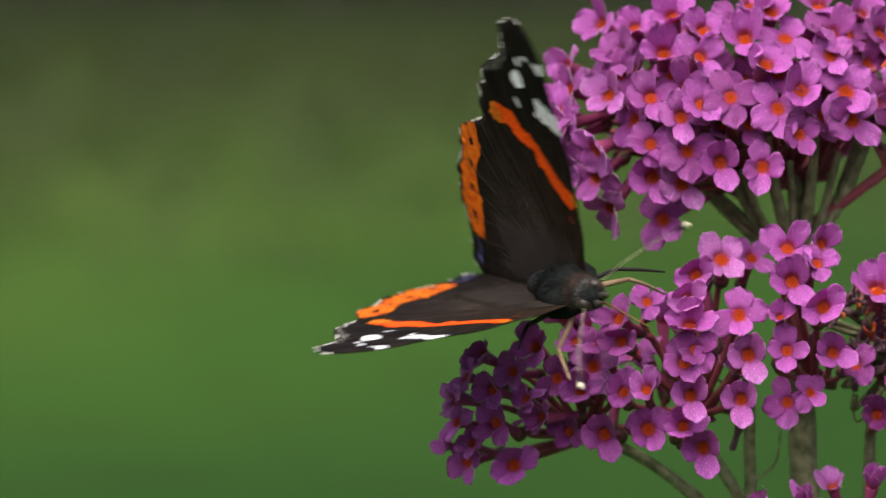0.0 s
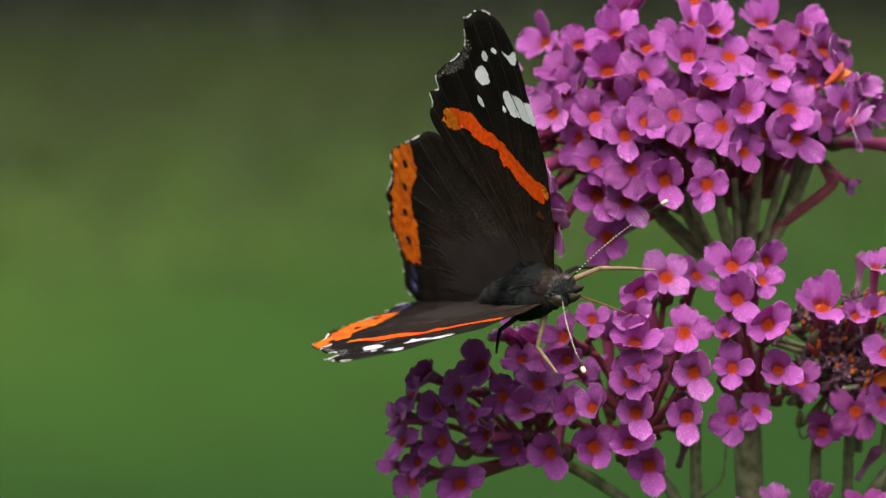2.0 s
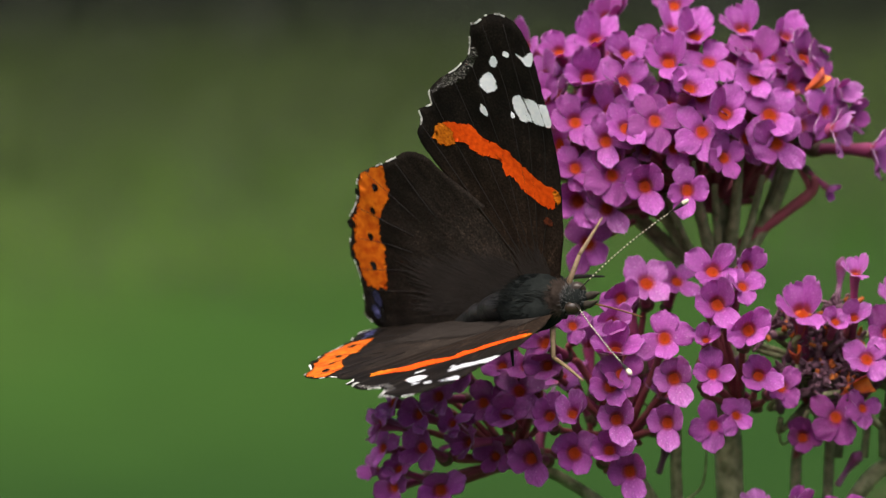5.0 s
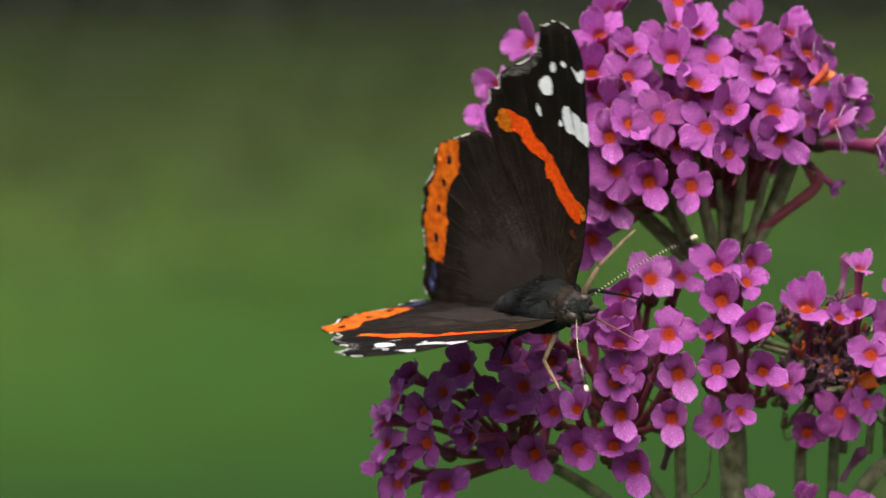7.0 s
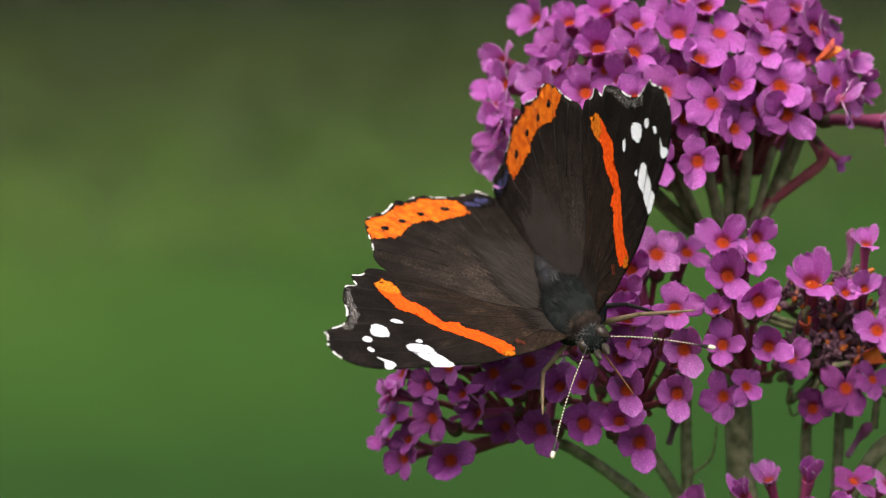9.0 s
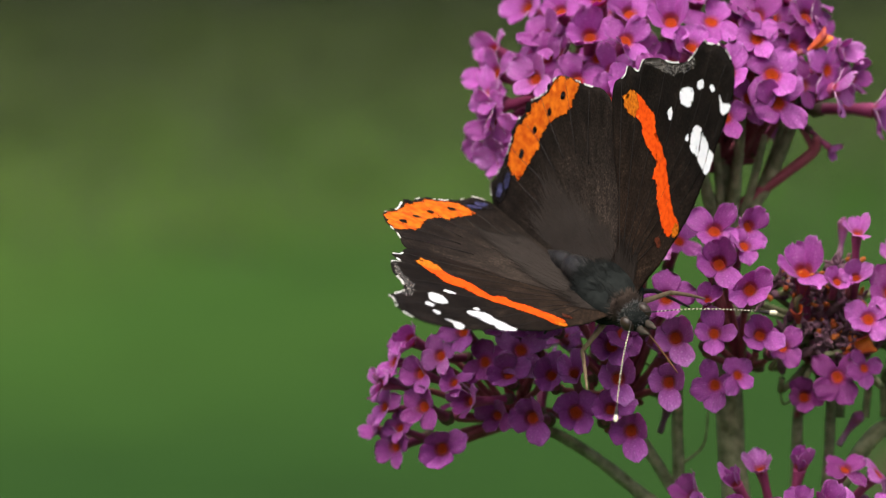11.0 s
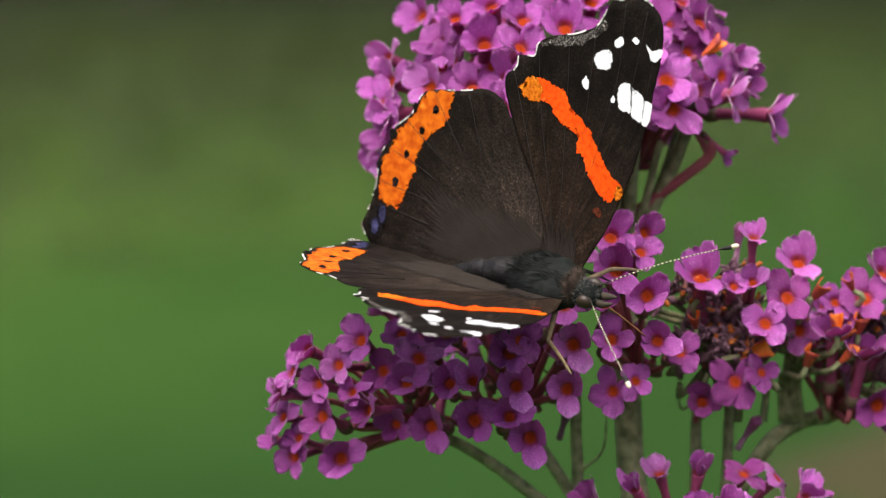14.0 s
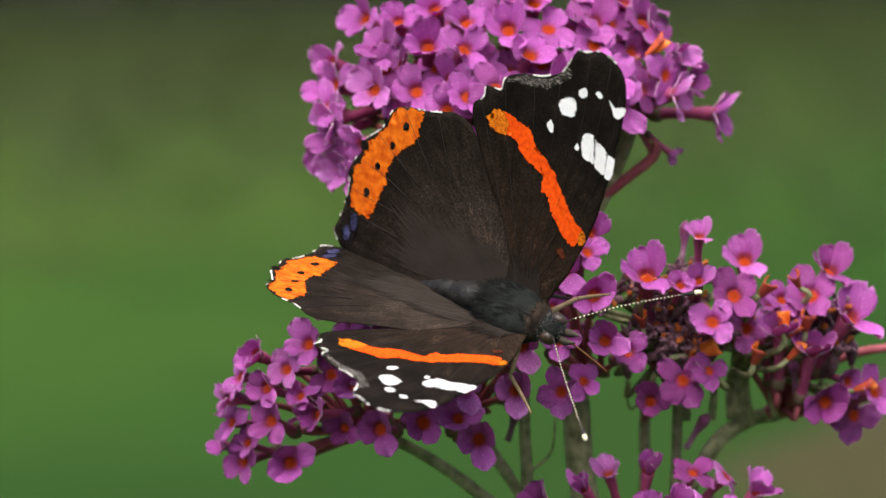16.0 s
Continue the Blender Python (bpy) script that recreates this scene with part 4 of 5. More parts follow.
# ---- the butterfly ----
# Wing outlines and markings in mm: forward along the body, outward from it.
FORE = [
    (7.3, 2.9), (9.6, 6.9), (11.8, 11.6), (13.2, 16.0), (14.3, 20.4), (14.9, 24.4), (15.4, 28.4), (15.5, 30.7), (14.8, 32.8),
    (13.3, 34.0), (11.3, 34.5), (9.3, 33.9), (8.0, 33.7), (6.8, 31.6), (5.8, 30.4), (3.1, 29.2), (0.3, 28.7), (-2.0, 27.5),
    (-2.6, 25.9), (-4.8, 25.7), (-5.1, 24.3), (-6.5, 22.9), (-5.9, 20.2), (-3.3, 14.9), (-0.7, 10.7), (1.0, 6.0), (0.6, 2.2),
    (1.8, 0.6), (6.6, 0.8),
]
HIND = [
    (2.6, 4.5), (2.2, 9.0), (-5.5, 17.8), (-7.5, 20.1), (-10.2, 21.0), (-12.6, 20.4), (-15.1, 19.9), (-18.5, 19.3), (-19.6, 18.3),
    (-20.7, 16.2), (-23.1, 13.9), (-23.4, 12.6), (-25.0, 10.0), (-25.0, 8.4), (-25.1, 6.3), (-25.5, 4.5), (-25.9, 3.0), (-26.4, 1.6),
    (-25.7, 0.4), (-24.6, -0.6), (-21.5, -1.5), (-14.0, -1.7), (-5.0, -1.5), (1.8, -0.4),
]
BAND = [
    (-4.4, 21.9), (-3.1, 23.3), (-1.3, 23.7), (1.0, 23.0), (2.3, 22.5), (3.5, 20.8), (5.0, 19.7), (6.8, 18.2), (7.8, 16.6),
    (8.9, 15.5), (10.3, 13.9), (11.8, 12.9), (11.2, 11.6), (9.4, 10.6), (7.6, 12.1), (6.0, 13.9), (5.6, 15.1), (4.6, 15.9),
    (4.4, 17.4), (4.5, 18.2), (2.9, 18.4), (1.6, 18.9), (0.1, 20.5), (-2.0, 20.8), (-3.7, 21.2),
]
BAND_END = [(-4.6, 21.9), (-3.4, 23.4), (-1.8, 23.6), (-1.0, 22.4), (-1.1, 20.9), (-2.2, 20.6), (-3.9, 21.0)]
WHITE_SPOTS = [
    [(9.7, 22.3), (9.8, 24.0), (10.5, 24.7), (11.6, 24.5), (11.85, 22.6), (11.8, 21.2), (10.7, 21.2), (10.1, 21.5)],
    [(11.75, 24.2), (12.6, 24.0), (13.7, 23.3), (13.75, 21.8), (13.55, 20.4), (12.6, 20.6), (11.9, 21.1)],
    [(13.75, 23.0), (14.8, 22.8), (14.9, 21.5), (14.5, 20.2), (13.6, 20.3), (13.65, 21.6)],
    [(9.2, 22.9), (9.5, 22.5), (9.3, 22.1), (8.9, 22.3)],
    [(6.0, 26.8), (6.3, 27.5), (8.1, 28.1), (8.6, 27.2), (8.5, 25.9), (7.4, 25.6), (6.5, 25.8)],
    [(5.1, 24.6), (5.7, 23.9), (5.4, 23.1), (4.7, 23.7)],
    [(8.8, 29.2), (9.7, 29.7), (10.1, 29.0), (9.4, 28.4), (8.8, 28.7)],
    [(11.3, 29.6), (11.8, 29.9), (12.3, 29.6), (11.9, 29.2)],
    [(13.3, 29.3), (14.1, 28.7), (15.5, 29.0), (15.4, 28.2), (14.5, 27.6), (13.8, 28.3)],
]
HAZE = [
    (-1.6, 27.5), (0.8, 28.5), (3.5, 29.0), (5.8, 30.2), (7.0, 31.3), (7.3, 30.3), (5.6, 29.0), (3.3, 27.9), (0.5, 27.6),
]
HIND_ORANGE = [
    (-19.6, 18.3), (-18.5, 19.3), (-14.7, 20.0), (-14.9, 18.4), (-15.2, 16.4), (-16.3, 14.9), (-17.3, 13.9), (-18.8, 12.3), (-19.2, 10.5),
    (-19.6, 8.4), (-20.1, 6.9), (-20.7, 5.3), (-21.7, 4.4), (-23.4, 4.5), (-24.4, 4.9), (-24.8, 6.4), (-24.7, 8.2), (-24.8, 9.8),
    (-23.7, 11.0), (-23.1, 12.5), (-22.8, 13.7), (-21.8, 14.8), (-20.5, 16.3),
]
DOTS = [(-22.1, 7.4), (-21.0, 11.2), (-18.9, 14.4), (-17.3, 17.2)]


def camber(p, q, hind):
    """The wing's gentle arch and ripple, in mm."""
    r = math.hypot(p, q)
    return 0.0016 * r * r * (0.6 if hind else 0.45) - 0.02 * r + 0.10 * math.sin(p * 0.9 + q * 0.35) * min(1, r / 18)


def wing_mesh(name, outline, centre, hind, material):
    rng = random.Random(len(outline))
    rim = smooth_path([(p, q, 0) for p, q in outline] + [(*outline[0], 0)], 6)[:-1]
    rim = [v + Vector((rng.uniform(-0.05, 0.05), rng.uniform(-0.05, 0.05), 0)) for v in rim]
    n, rows = len(rim), 16
    bm = bmesh.new()
    c = Vector((*centre, 0))
    sheets = []
    for side in (0, 1):
        rings = []
        for k in range(1, rows + 1):
            ring = []
            for v in rim:
                x = c + (v - c) * (k / rows)
                ring.append(bm.verts.new(Vector((x.x, x.y, camber(x.x, x.y, hind) - side * 0.10)) * MM))
            rings.append(ring)
        hub = bm.verts.new(Vector((c.x, c.y, camber(c.x, c.y, hind) - side * 0.10)) * MM)
        for k in range(n):
            bm.faces.new((hub, rings[0][k], rings[0][(k + 1) % n]))
        for a, b in zip(rings, rings[1:]):
            for k in range(n):
                bm.faces.new((a[k], b[k], b[(k + 1) % n], a[(k + 1) % n]))
        sheets.append(rings)
    a, b = sheets[0][-1], sheets[1][-1]
    for k in range(n):
        bm.faces.new((a[k], a[(k + 1) % n], b[(k + 1) % n], b[k]))
    return finish(bm, name, material)


def mark_mesh(name, outline, hind, material, proud=0.05, ragged=0.08, seed=1, grow=0.10):
    """A patch of coloured scales lying on the wing's upper side, with a ragged rim."""
    rng = random.Random(seed)
    rim = smooth_path([(p, q, 0) for p, q in outline] + [(*outline[0], 0)], 7)[:-1]
    mid = sum(rim, Vector()) / len(rim)
    rim = [v + Vector((rng.uniform(-ragged, ragged), rng.uniform(-ragged, ragged), 0)) + (v - mid).normalized() * noise.noise(v * 1.1 + Vector((seed, 0, 0))) * ragged * 2.6 for v in rim]
    bm = bmesh.new()
    turn = sum(a.x * b.y - a.y * b.x for a, b in zip(rim, rim[1:] + rim[:1]))
    if turn < 0:
        rim.reverse()
    n = len(rim)
    inward = []
    for k in range(n):
        t = (rim[(k + 2) % n] - rim[k - 2]).normalized()
        inward.append(Vector((-t.y, t.x, 0)))
    deep = min(0.48, 0.42 * min((v - mid).length for v in rim))
    depth = bm.verts.layers.float.new("inner")
    outer = [bm.verts.new(v - d * grow) for v, d in zip(rim, inward)]
    core = [bm.verts.new(v + d * (deep - grow)) for v, d in zip(rim, inward)]
    for v in core:
        v[depth] = 1.0
    for k in range(n):
        bm.faces.new((outer[k], outer[(k + 1) % n], core[(k + 1) % n], core[k]))
    bm.faces.new(core)
    bmesh.ops.triangulate(bm, faces=bm.faces[:])
    long = [e for e in bm.edges if e.calc_length() > 1.2]
    bmesh.ops.subdivide_edges(bm, edges=long, cuts=3)
    bmesh.ops.triangulate(bm, faces=bm.faces[:])
    for v in bm.verts:
        v.co = Vector((v.co.x, v.co.y, camber(v.co.x, v.co.y, hind) + proud)) * MM
    return finish(bm, name, material)


def disc(p, q, a, b, n=9):
    return [(p + a * math.cos(6.283 * k / n), q + b * math.sin(6.283 * k / n)) for k in range(n)]


def vein_mesh(points, hind, radius=0.045):
    bm = bmesh.new()
    path = smooth_path([(p, q, 0) for p, q in points], 5)
    path = path[len(path) // 2:] if hind else path
    sweep(bm, [Vector((v.x, v.y, camber(v.x, v.y, hind) + (0.05 if hind else 0.012))) * MM for v in path], [radius * 1.3 * MM, radius * 0.75 * MM], 5, 1)
    return finish(bm, "vein", VEIN)


def fringe_mesh(outline, hind, seed):
    """Pale scale tufts along the outer margin, broken at the veins."""
    rng = random.Random(seed)
    bm = bmesh.new()
    path = smooth_path([(p, q, 0) for p, q in outline], 14)
    for i, (a, b) in enumerate(zip(path, path[1:])):
        if noise.noise(a * 0.55 + Vector((seed, 0, 0))) < 0.0:
            continue
        out = Vector(((b - a).y, -(b - a).x, 0)).normalized()
        if out.dot(a - Vector((0, 8, 0))) < 0:
            out = -out
        w, w2 = rng.uniform(0.03, 0.20), rng.uniform(0.03, 0.20)
        q = [a - out * 0.06, b - out * 0.06, b + out * w, a + out * w2]
        top = [bm.verts.new(Vector((v.x, v.y, camber(v.x, v.y, hind) + 0.04)) * MM) for v in q]
        low = [bm.verts.new(Vector((v.x, v.y, camber(v.x, v.y, hind) - 0.06)) * MM) for v in q]
        bm.faces.new(top)
        bm.faces.new(low[::-1])
        for k in range(4):
            bm.faces.new((top[k], low[k], low[(k + 1) % 4], top[(k + 1) % 4]))
    return finish(bm, "fringe", FRINGE, False)


def mirrored(me):
    """The same mesh for the other side of the body."""
    m = me.copy()
    m.transform(Matrix.Diagonal((1, -1, 1, 1)))
    m.flip_normals()
    return m


butterfly = new("butterfly")
tagged(butterfly, "dark brown butterfly with orange bands and white spots on florets", "butterfly")


def fore_parts():
    """Name, mesh and label of everything on a forewing."""
    out = [("orange_band", mark_mesh("orange_band", BAND, False, ORANGE, 0.06, 0.18, 1, -0.10), "orange-red diagonal band"),
           ("amber_patch", mark_mesh("amber_patch", BAND_END, False, AMBER, 0.075, 0.14), "amber end of the band")]
    for k, s in enumerate(WHITE_SPOTS):
        out.append(("white_spot", mark_mesh("white_spot", s, False, WHITE, 0.06, 0.06, k), "white spot"))
    out.append(("amber_patch", mark_mesh("amber_patch", disc(11.3, 12.1, 0.5, 0.85), False, AMBER, 0.09, 0.12, 3), "amber end of the band"))
    out.append(("rust_patch", mark_mesh("rust_patch", disc(8.5, 9.3, 0.6, 0.35), False, RUST, 0.06, 0.15, 4), "faint rust mark"))
    out.append(("frosted_patch", mark_mesh("frosted_patch", HAZE, False, FROST, 0.05, 0.2), "frosted grey scales"))
    out.append(("fringe", fringe_mesh(FORE[8:22], False, 3), "broken pale fringe"))
    for line in (((4, 3), (9, 11), (13.5, 22), (14.6, 30)), ((4, 3), (8, 13), (11.5, 23), (13.0, 33)), ((4, 3), (7, 14), (9.5, 25), (10, 33.5)), ((3.6, 4), (5, 15), (5.8, 24), (6, 30)),
                 ((3.4, 4), (3, 14), (2.6, 22), (2.2, 28.4)), ((3, 4), (0.6, 13), (-1, 20), (-2, 27)), ((2.6, 4), (-1, 12), (-4, 20), (-5.5, 24))):
        out.append(("vein", vein_mesh(line, False), ""))
    return out


def hind_parts():
    out = [("orange_border", mark_mesh("orange_border", HIND_ORANGE, True, HIND_AMBER, 0.06, 0.18, 4, 0.0), "orange margin")]
    for k, (p, q) in enumerate(DOTS):
        out.append(("black_dot", mark_mesh("black_dot", disc(p, q, 0.36, 0.46), True, BLACK, 0.11, 0.12, k), "black dot"))
    for k, (p, q) in enumerate(((-23.3, 13.2), (-24.8, 9.1), (-24.9, 5.8), (-20.2, 16.9))):
        out.append(("black_dot", mark_mesh("black_dot", disc(p, q, 0.28, 0.55), True, BLACK, 0.11, 0.09, 9 + k), "black dot"))
    out.append(("black_surround", mark_mesh("black_surround", disc(-24.3, 2.3, 1.35, 2.3, 12), True, BLACK, 0.08, 0.1, 5), ""))
    out.append(("blue_spot", mark_mesh("blue_spot", disc(-23.6, 3.3, 0.55, 1.0), True, BLUE, 0.13, 0.1, 6), "violet-blue eyespot"))
    out.append(("blue_spot", mark_mesh("blue_spot", disc(-24.5, 1.7, 0.5, 0.9), True, BLUE, 0.13, 0.1, 7), "violet-blue eyespot"))
    out.append(("fringe", fringe_mesh(HIND[4:19], True, 8), "broken pale fringe"))
    for line in (((-3, 3), (-9, 12), (-12.5, 20)), ((-3, 3), (-12, 12), (-17.8, 19.2)), ((-4, 3), (-14, 10.5), (-21.5, 15.2)), ((-4, 2.6), (-15, 8.5), (-24, 11.6)), ((-4, 2.4), (-16, 6), (-24.8, 7.3)), ((-4, 2), (-16, 3.4), (-24.8, 4.6))):
        out.append(("vein", vein_mesh(line, True), ""))
    return out


def ellipsoid(bm, centre, radii, nu=14, nv=10, rough=0.0, index=0):
    rows = []
    for i in range(nv + 1):
        th = math.pi * i / nv
        row = []
        for j in range(nu):
            ph = 2 * math.pi * j / nu
            v = Vector((math.cos(th), math.sin(th) * math.cos(ph), math.sin(th) * math.sin(ph)))
            w = 1 + rough * noise.noise(v * 4 + Vector(centre) * 0.7)
            row.append(bm.verts.new(Vector([c + r * a * w for c, r, a in zip(centre, radii, v)]) * MM))
        rows.append(row)
    for a, b in zip(rows, rows[1:]):
        for j in range(nu):
            f = bm.faces.new((a[j], b[j], b[(j + 1) % nu], a[(j + 1) % nu]))
            f.material_index = index
    bmesh.ops.remove_doubles(bm, verts=bm.verts, dist=1e-7)


def hairs(name, centre, radii, count, length, lean, parent, seed, material=None):
    """Short fine hairs standing on a rounded body part."""
    rng = random.Random(seed)
    bm = bmesh.new()
    for _ in range(count):
        v = Vector((rng.gauss(0, 1), rng.gauss(0, 1), rng.gauss(0.6, 1))).normalized()
        p = Vector([c + r * a * 0.97 for c, r, a in zip(centre, radii, v)])
        d = (v + Vector(lean) + Vector((rng.uniform(-1, 1), rng.uniform(-1, 1), rng.uniform(-1, 1))) * 0.3).normalized()
        s = d.orthogonal().normalized() * 0.05
        s.rotate(Matrix.Rotation(rng.uniform(0, 6.28), 3, d))
        ln = length * rng.uniform(0.6, 1.2)
        t = d.cross(s)
        a = [bm.verts.new(q * MM) for q in (p + s, p - s * 0.5 + t * 0.87, p - s * 0.5 - t * 0.87)]
        tip = bm.verts.new((p + d * ln + Vector(lean) * ln * 0.3) * MM)
        for k in range(3):
            bm.faces.new((a[k], a[(k + 1) % 3], tip))
    ob = part(name, bm, material or HAIR, parent)
    tagged(ob, kind="stuff")


STEPPING = []


def body():
    bm = bmesh.new()
    ellipsoid(bm, (3.2, 0, 0.3), (5.2, 3.8, 2.5), 18, 14, 0.12)
    thorax = part("thorax", bm, FUR, butterfly, "grey-brown furry thorax")
    hairs("fur", (3.2, 0, 0.3), (5.2, 3.8, 2.5), 1400, 0.7, (-2.6, 0, 0.0), thorax, 3)
    bm = bmesh.new()
    ring = [0.9, 1.45, 1.6, 1.75, 1.6, 1.45, 1.15, 1.15, 1.1, 1.1, 0.9, 0.8, 0.6, 0.3]
    high = [0.3, 0.3, 0.3, 0.2, 0.0, -0.35, -0.7, -0.7, -1.3, -1.8, -2.2, -2.5, -2.7, -2.8]
    sweep(bm, [Vector((0.2 - 1.05 * k, 0, high[k])) * MM for k in range(14)], [r * MM for r in ring], 16, 2, 0, 0.1)
    abdomen = part("abdomen", bm, ABDOMEN, butterfly, "dark glossy abdomen")
    hairs("fur", (0.4, 0, 0.6), (2.2, 1.6, 1.6), 220, 1.6, (-0.9, 0, 0.1), abdomen, 4)
    bm = bmesh.new()
    ellipsoid(bm, (8.9, 0, -0.1), (1.75, 1.8, 1.6), 16, 12, 0.18)
    head = part("head", bm, FUR, butterfly, "dark hairy head")
    hairs("fur", (8.9, 0, -0.1), (1.75, 1.75, 1.6), 300, 0.6, (0.3, 0, 0.3), head, 5, FACE_HAIR)
    bm = bmesh.new()
    ellipsoid(bm, (7.3, 0, 0.3), (0.9, 2.2, 2.0), 16, 10, 0.2)
    collar = part("collar", bm, COLLAR_HAIR, butterfly, "tan hairy collar")
    hairs("fur", (7.3, 0, 0.3), (0.9, 2.2, 2.0), 320, 0.8, (-0.3, 0, 0.2), collar, 8, COLLAR_HAIR)
    for s in (1, -1):
        bm = bmesh.new()
        ellipsoid(bm, (9.4, 1.25 * s, 0.2), (1.0, 0.75, 1.0), 14, 10)
        part("eye", bm, EYE_DARK, head, "brown compound eye")
        bm = bmesh.new()
        sweep(bm, [Vector(q) * MM for q in ((9.9, 0.45 * s, -0.6), (11.3, 0.6 * s, -0.5), (12.9, 0.5 * s, 0.0))], [0.42 * MM, 0.48 * MM, 0.12 * MM], 7, 4, 0, 0.3)
        part("palp", bm, PALP, head)
        tip = Vector((24.1, 10.6, 0.8)) if s > 0 else Vector((23.0, -11.2, 2.1))
        root = Vector((9.9, 0.7 * s, 0.6))
        bm = bmesh.new()
        path = [root, root.lerp(tip, 0.35) + Vector((0.2, 0.25 * s, 0.5)), root.lerp(tip, 0.7) + Vector((0.1, 0.1 * s, 0.5)), tip]
        sweep(bm, [q * MM for q in path], [0.08 * MM, 0.055 * MM, 0.055 * MM, 0.09 * MM], 7, 12)
        antenna = part("antenna", bm, LEG_DARK, butterfly, "banded dark antenna with pale tip")
        way = smooth_path(path, 12)
        for k in range(3, len(way) - 6):
            bm = bmesh.new()
            a, b = way[k], way[k].lerp(way[k + 1], 0.42)
            sweep(bm, [a * MM, b * MM], [0.072 * MM, 0.072 * MM], 7, 1)
            part("pale_ring", bm, TIP, antenna)
        bm = bmesh.new()
        d = (tip - way[-4]).normalized()
        sweep(bm, [(tip - d * 2.0) * MM, (tip - d * 1.2) * MM, (tip - d * 0.5) * MM], [0.09 * MM, 0.24 * MM, 0.27 * MM], 8, 4)
        part("club", bm, LEG_DARK, antenna)
        bm = bmesh.new()
        sweep(bm, [(tip - d * 0.55) * MM, tip * MM, (tip + d * 0.25) * MM], [0.27 * MM, 0.27 * MM, 0.12 * MM], 8, 4)
        part("tip", bm, TIP, antenna, "cream antenna tip")
    bm = bmesh.new()
    sweep(bm, [Vector(q) * MM for q in ((10.0, 0, -0.9), (12, -0.1, -2.4), (13.8, -0.2, -4.2), (15, -0.3, -5.6))], [0.15 * MM, 0.12 * MM, 0.10 * MM, 0.08 * MM], 7, 5)
    part("proboscis", bm, PROBOSCIS, head, "thin brown proboscis reaching into a floret")
    for knee, foot, root, mat in (((7.5, -7.0, -0.5), (12.3, -9.9, -1.4), (5, -1.6, -1.2), LEG), ((7.5, 5.6, -3.4), (7.5, 9.6, -9.0), (6, 1.4, -1.2), LEG),
                                  ((2.8, -6.0, 2.2), (4.6, -9.2, 2.6), (2, -1.6, -1.0), LEG_DARK), ((3, 5.2, -4.2), (2.5, 8, -10), (2.5, 1.5, -1.2), LEG_DARK)):
        bm = bmesh.new()
        a, b, c = Vector(), Vector(knee) - Vector(root), Vector(foot) - Vector(root)
        sweep(bm, [a * MM, b * MM], [0.42 * MM, 0.26 * MM], 7, 1)
        sweep(bm, [b * MM, (b.lerp(c, 0.5) + Vector((0.2, 0, 0.2))) * MM, c * MM], [0.27 * MM, 0.22 * MM, 0.12 * MM], 7, 4)
        ob = part("leg", bm, mat, butterfly, "thin jointed leg")
        ob.location = Vector(root) * MM
        if foot == (7.5, 9.6, -9.0):
            STEPPING.append(ob)


def root_hair(hind, seed):
    """Long soft hairs lying on the wing from its root outward."""
    rng = random.Random(seed)
    bm = bmesh.new()
    for _ in range(1100 if hind else 260):
        if hind:
            p, q = rng.uniform(-13, 1.5), 0.1 + 5.2 * rng.random() ** 1.2
            d = Vector((-1, 0.10 + 0.10 * q + rng.uniform(-0.12, 0.12), 0)).normalized()
            ln = rng.uniform(3, 7)
        else:
            p, q = rng.uniform(1.5, 6), rng.uniform(0.8, 4.5)
            d = Vector((-0.15 + rng.uniform(-0.2, 0.2), 1, 0)).normalized()
            ln = rng.uniform(2, 4)
        side = Vector((-d.y, d.x, 0)) * 0.05
        a = Vector((p, q, 0))
        rows = []
        for f, w, h in ((0, 1.0, 0.03), (0.5, 0.8, 0.07), (1, 0.15, 0.03)):
            c = a + d * ln * f
            z = camber(c.x, c.y, hind) + h
            rows.append([bm.verts.new(Vector((v.x, v.y, zz)) * MM) for v, zz in ((c - side * w, z), (c + side * w, z), (c, z + 0.04 * w))])
        for r1, r2 in zip(rows, rows[1:]):
            for k in range(3):
                bm.faces.new((r1[k], r1[(k + 1) % 3], r2[(k + 1) % 3], r2[k]))
    return finish(bm, "root_hair", ROOT_HAIR)


body()
WING = {}
for kind, outline, centre, dark, items in (("forewing", FORE, (5.0, 12.0), FORE_DARK, fore_parts()), ("hindwing", HIND, (-12.0, 7.0), HIND_DARK, hind_parts())):
    me = wing_mesh(kind, outline, centre, kind == "hindwing", dark)
    for side in (1, -1):
        wing = part(kind, me if side > 0 else mirrored(me), None, butterfly, "black forewing with orange band and white spots" if kind == "forewing" else "brown hindwing with dotted orange margin")
        for name, mark, label in items:
            part(name, mark if side > 0 else mirrored(mark), None, wing, label)
        WING[kind, side] = wing
        hair = root_hair(kind == "hindwing", 12)
        tagged(part("root_hair", hair if side > 0 else mirrored(hair), None, wing, "soft brown hair"), kind="stuff")

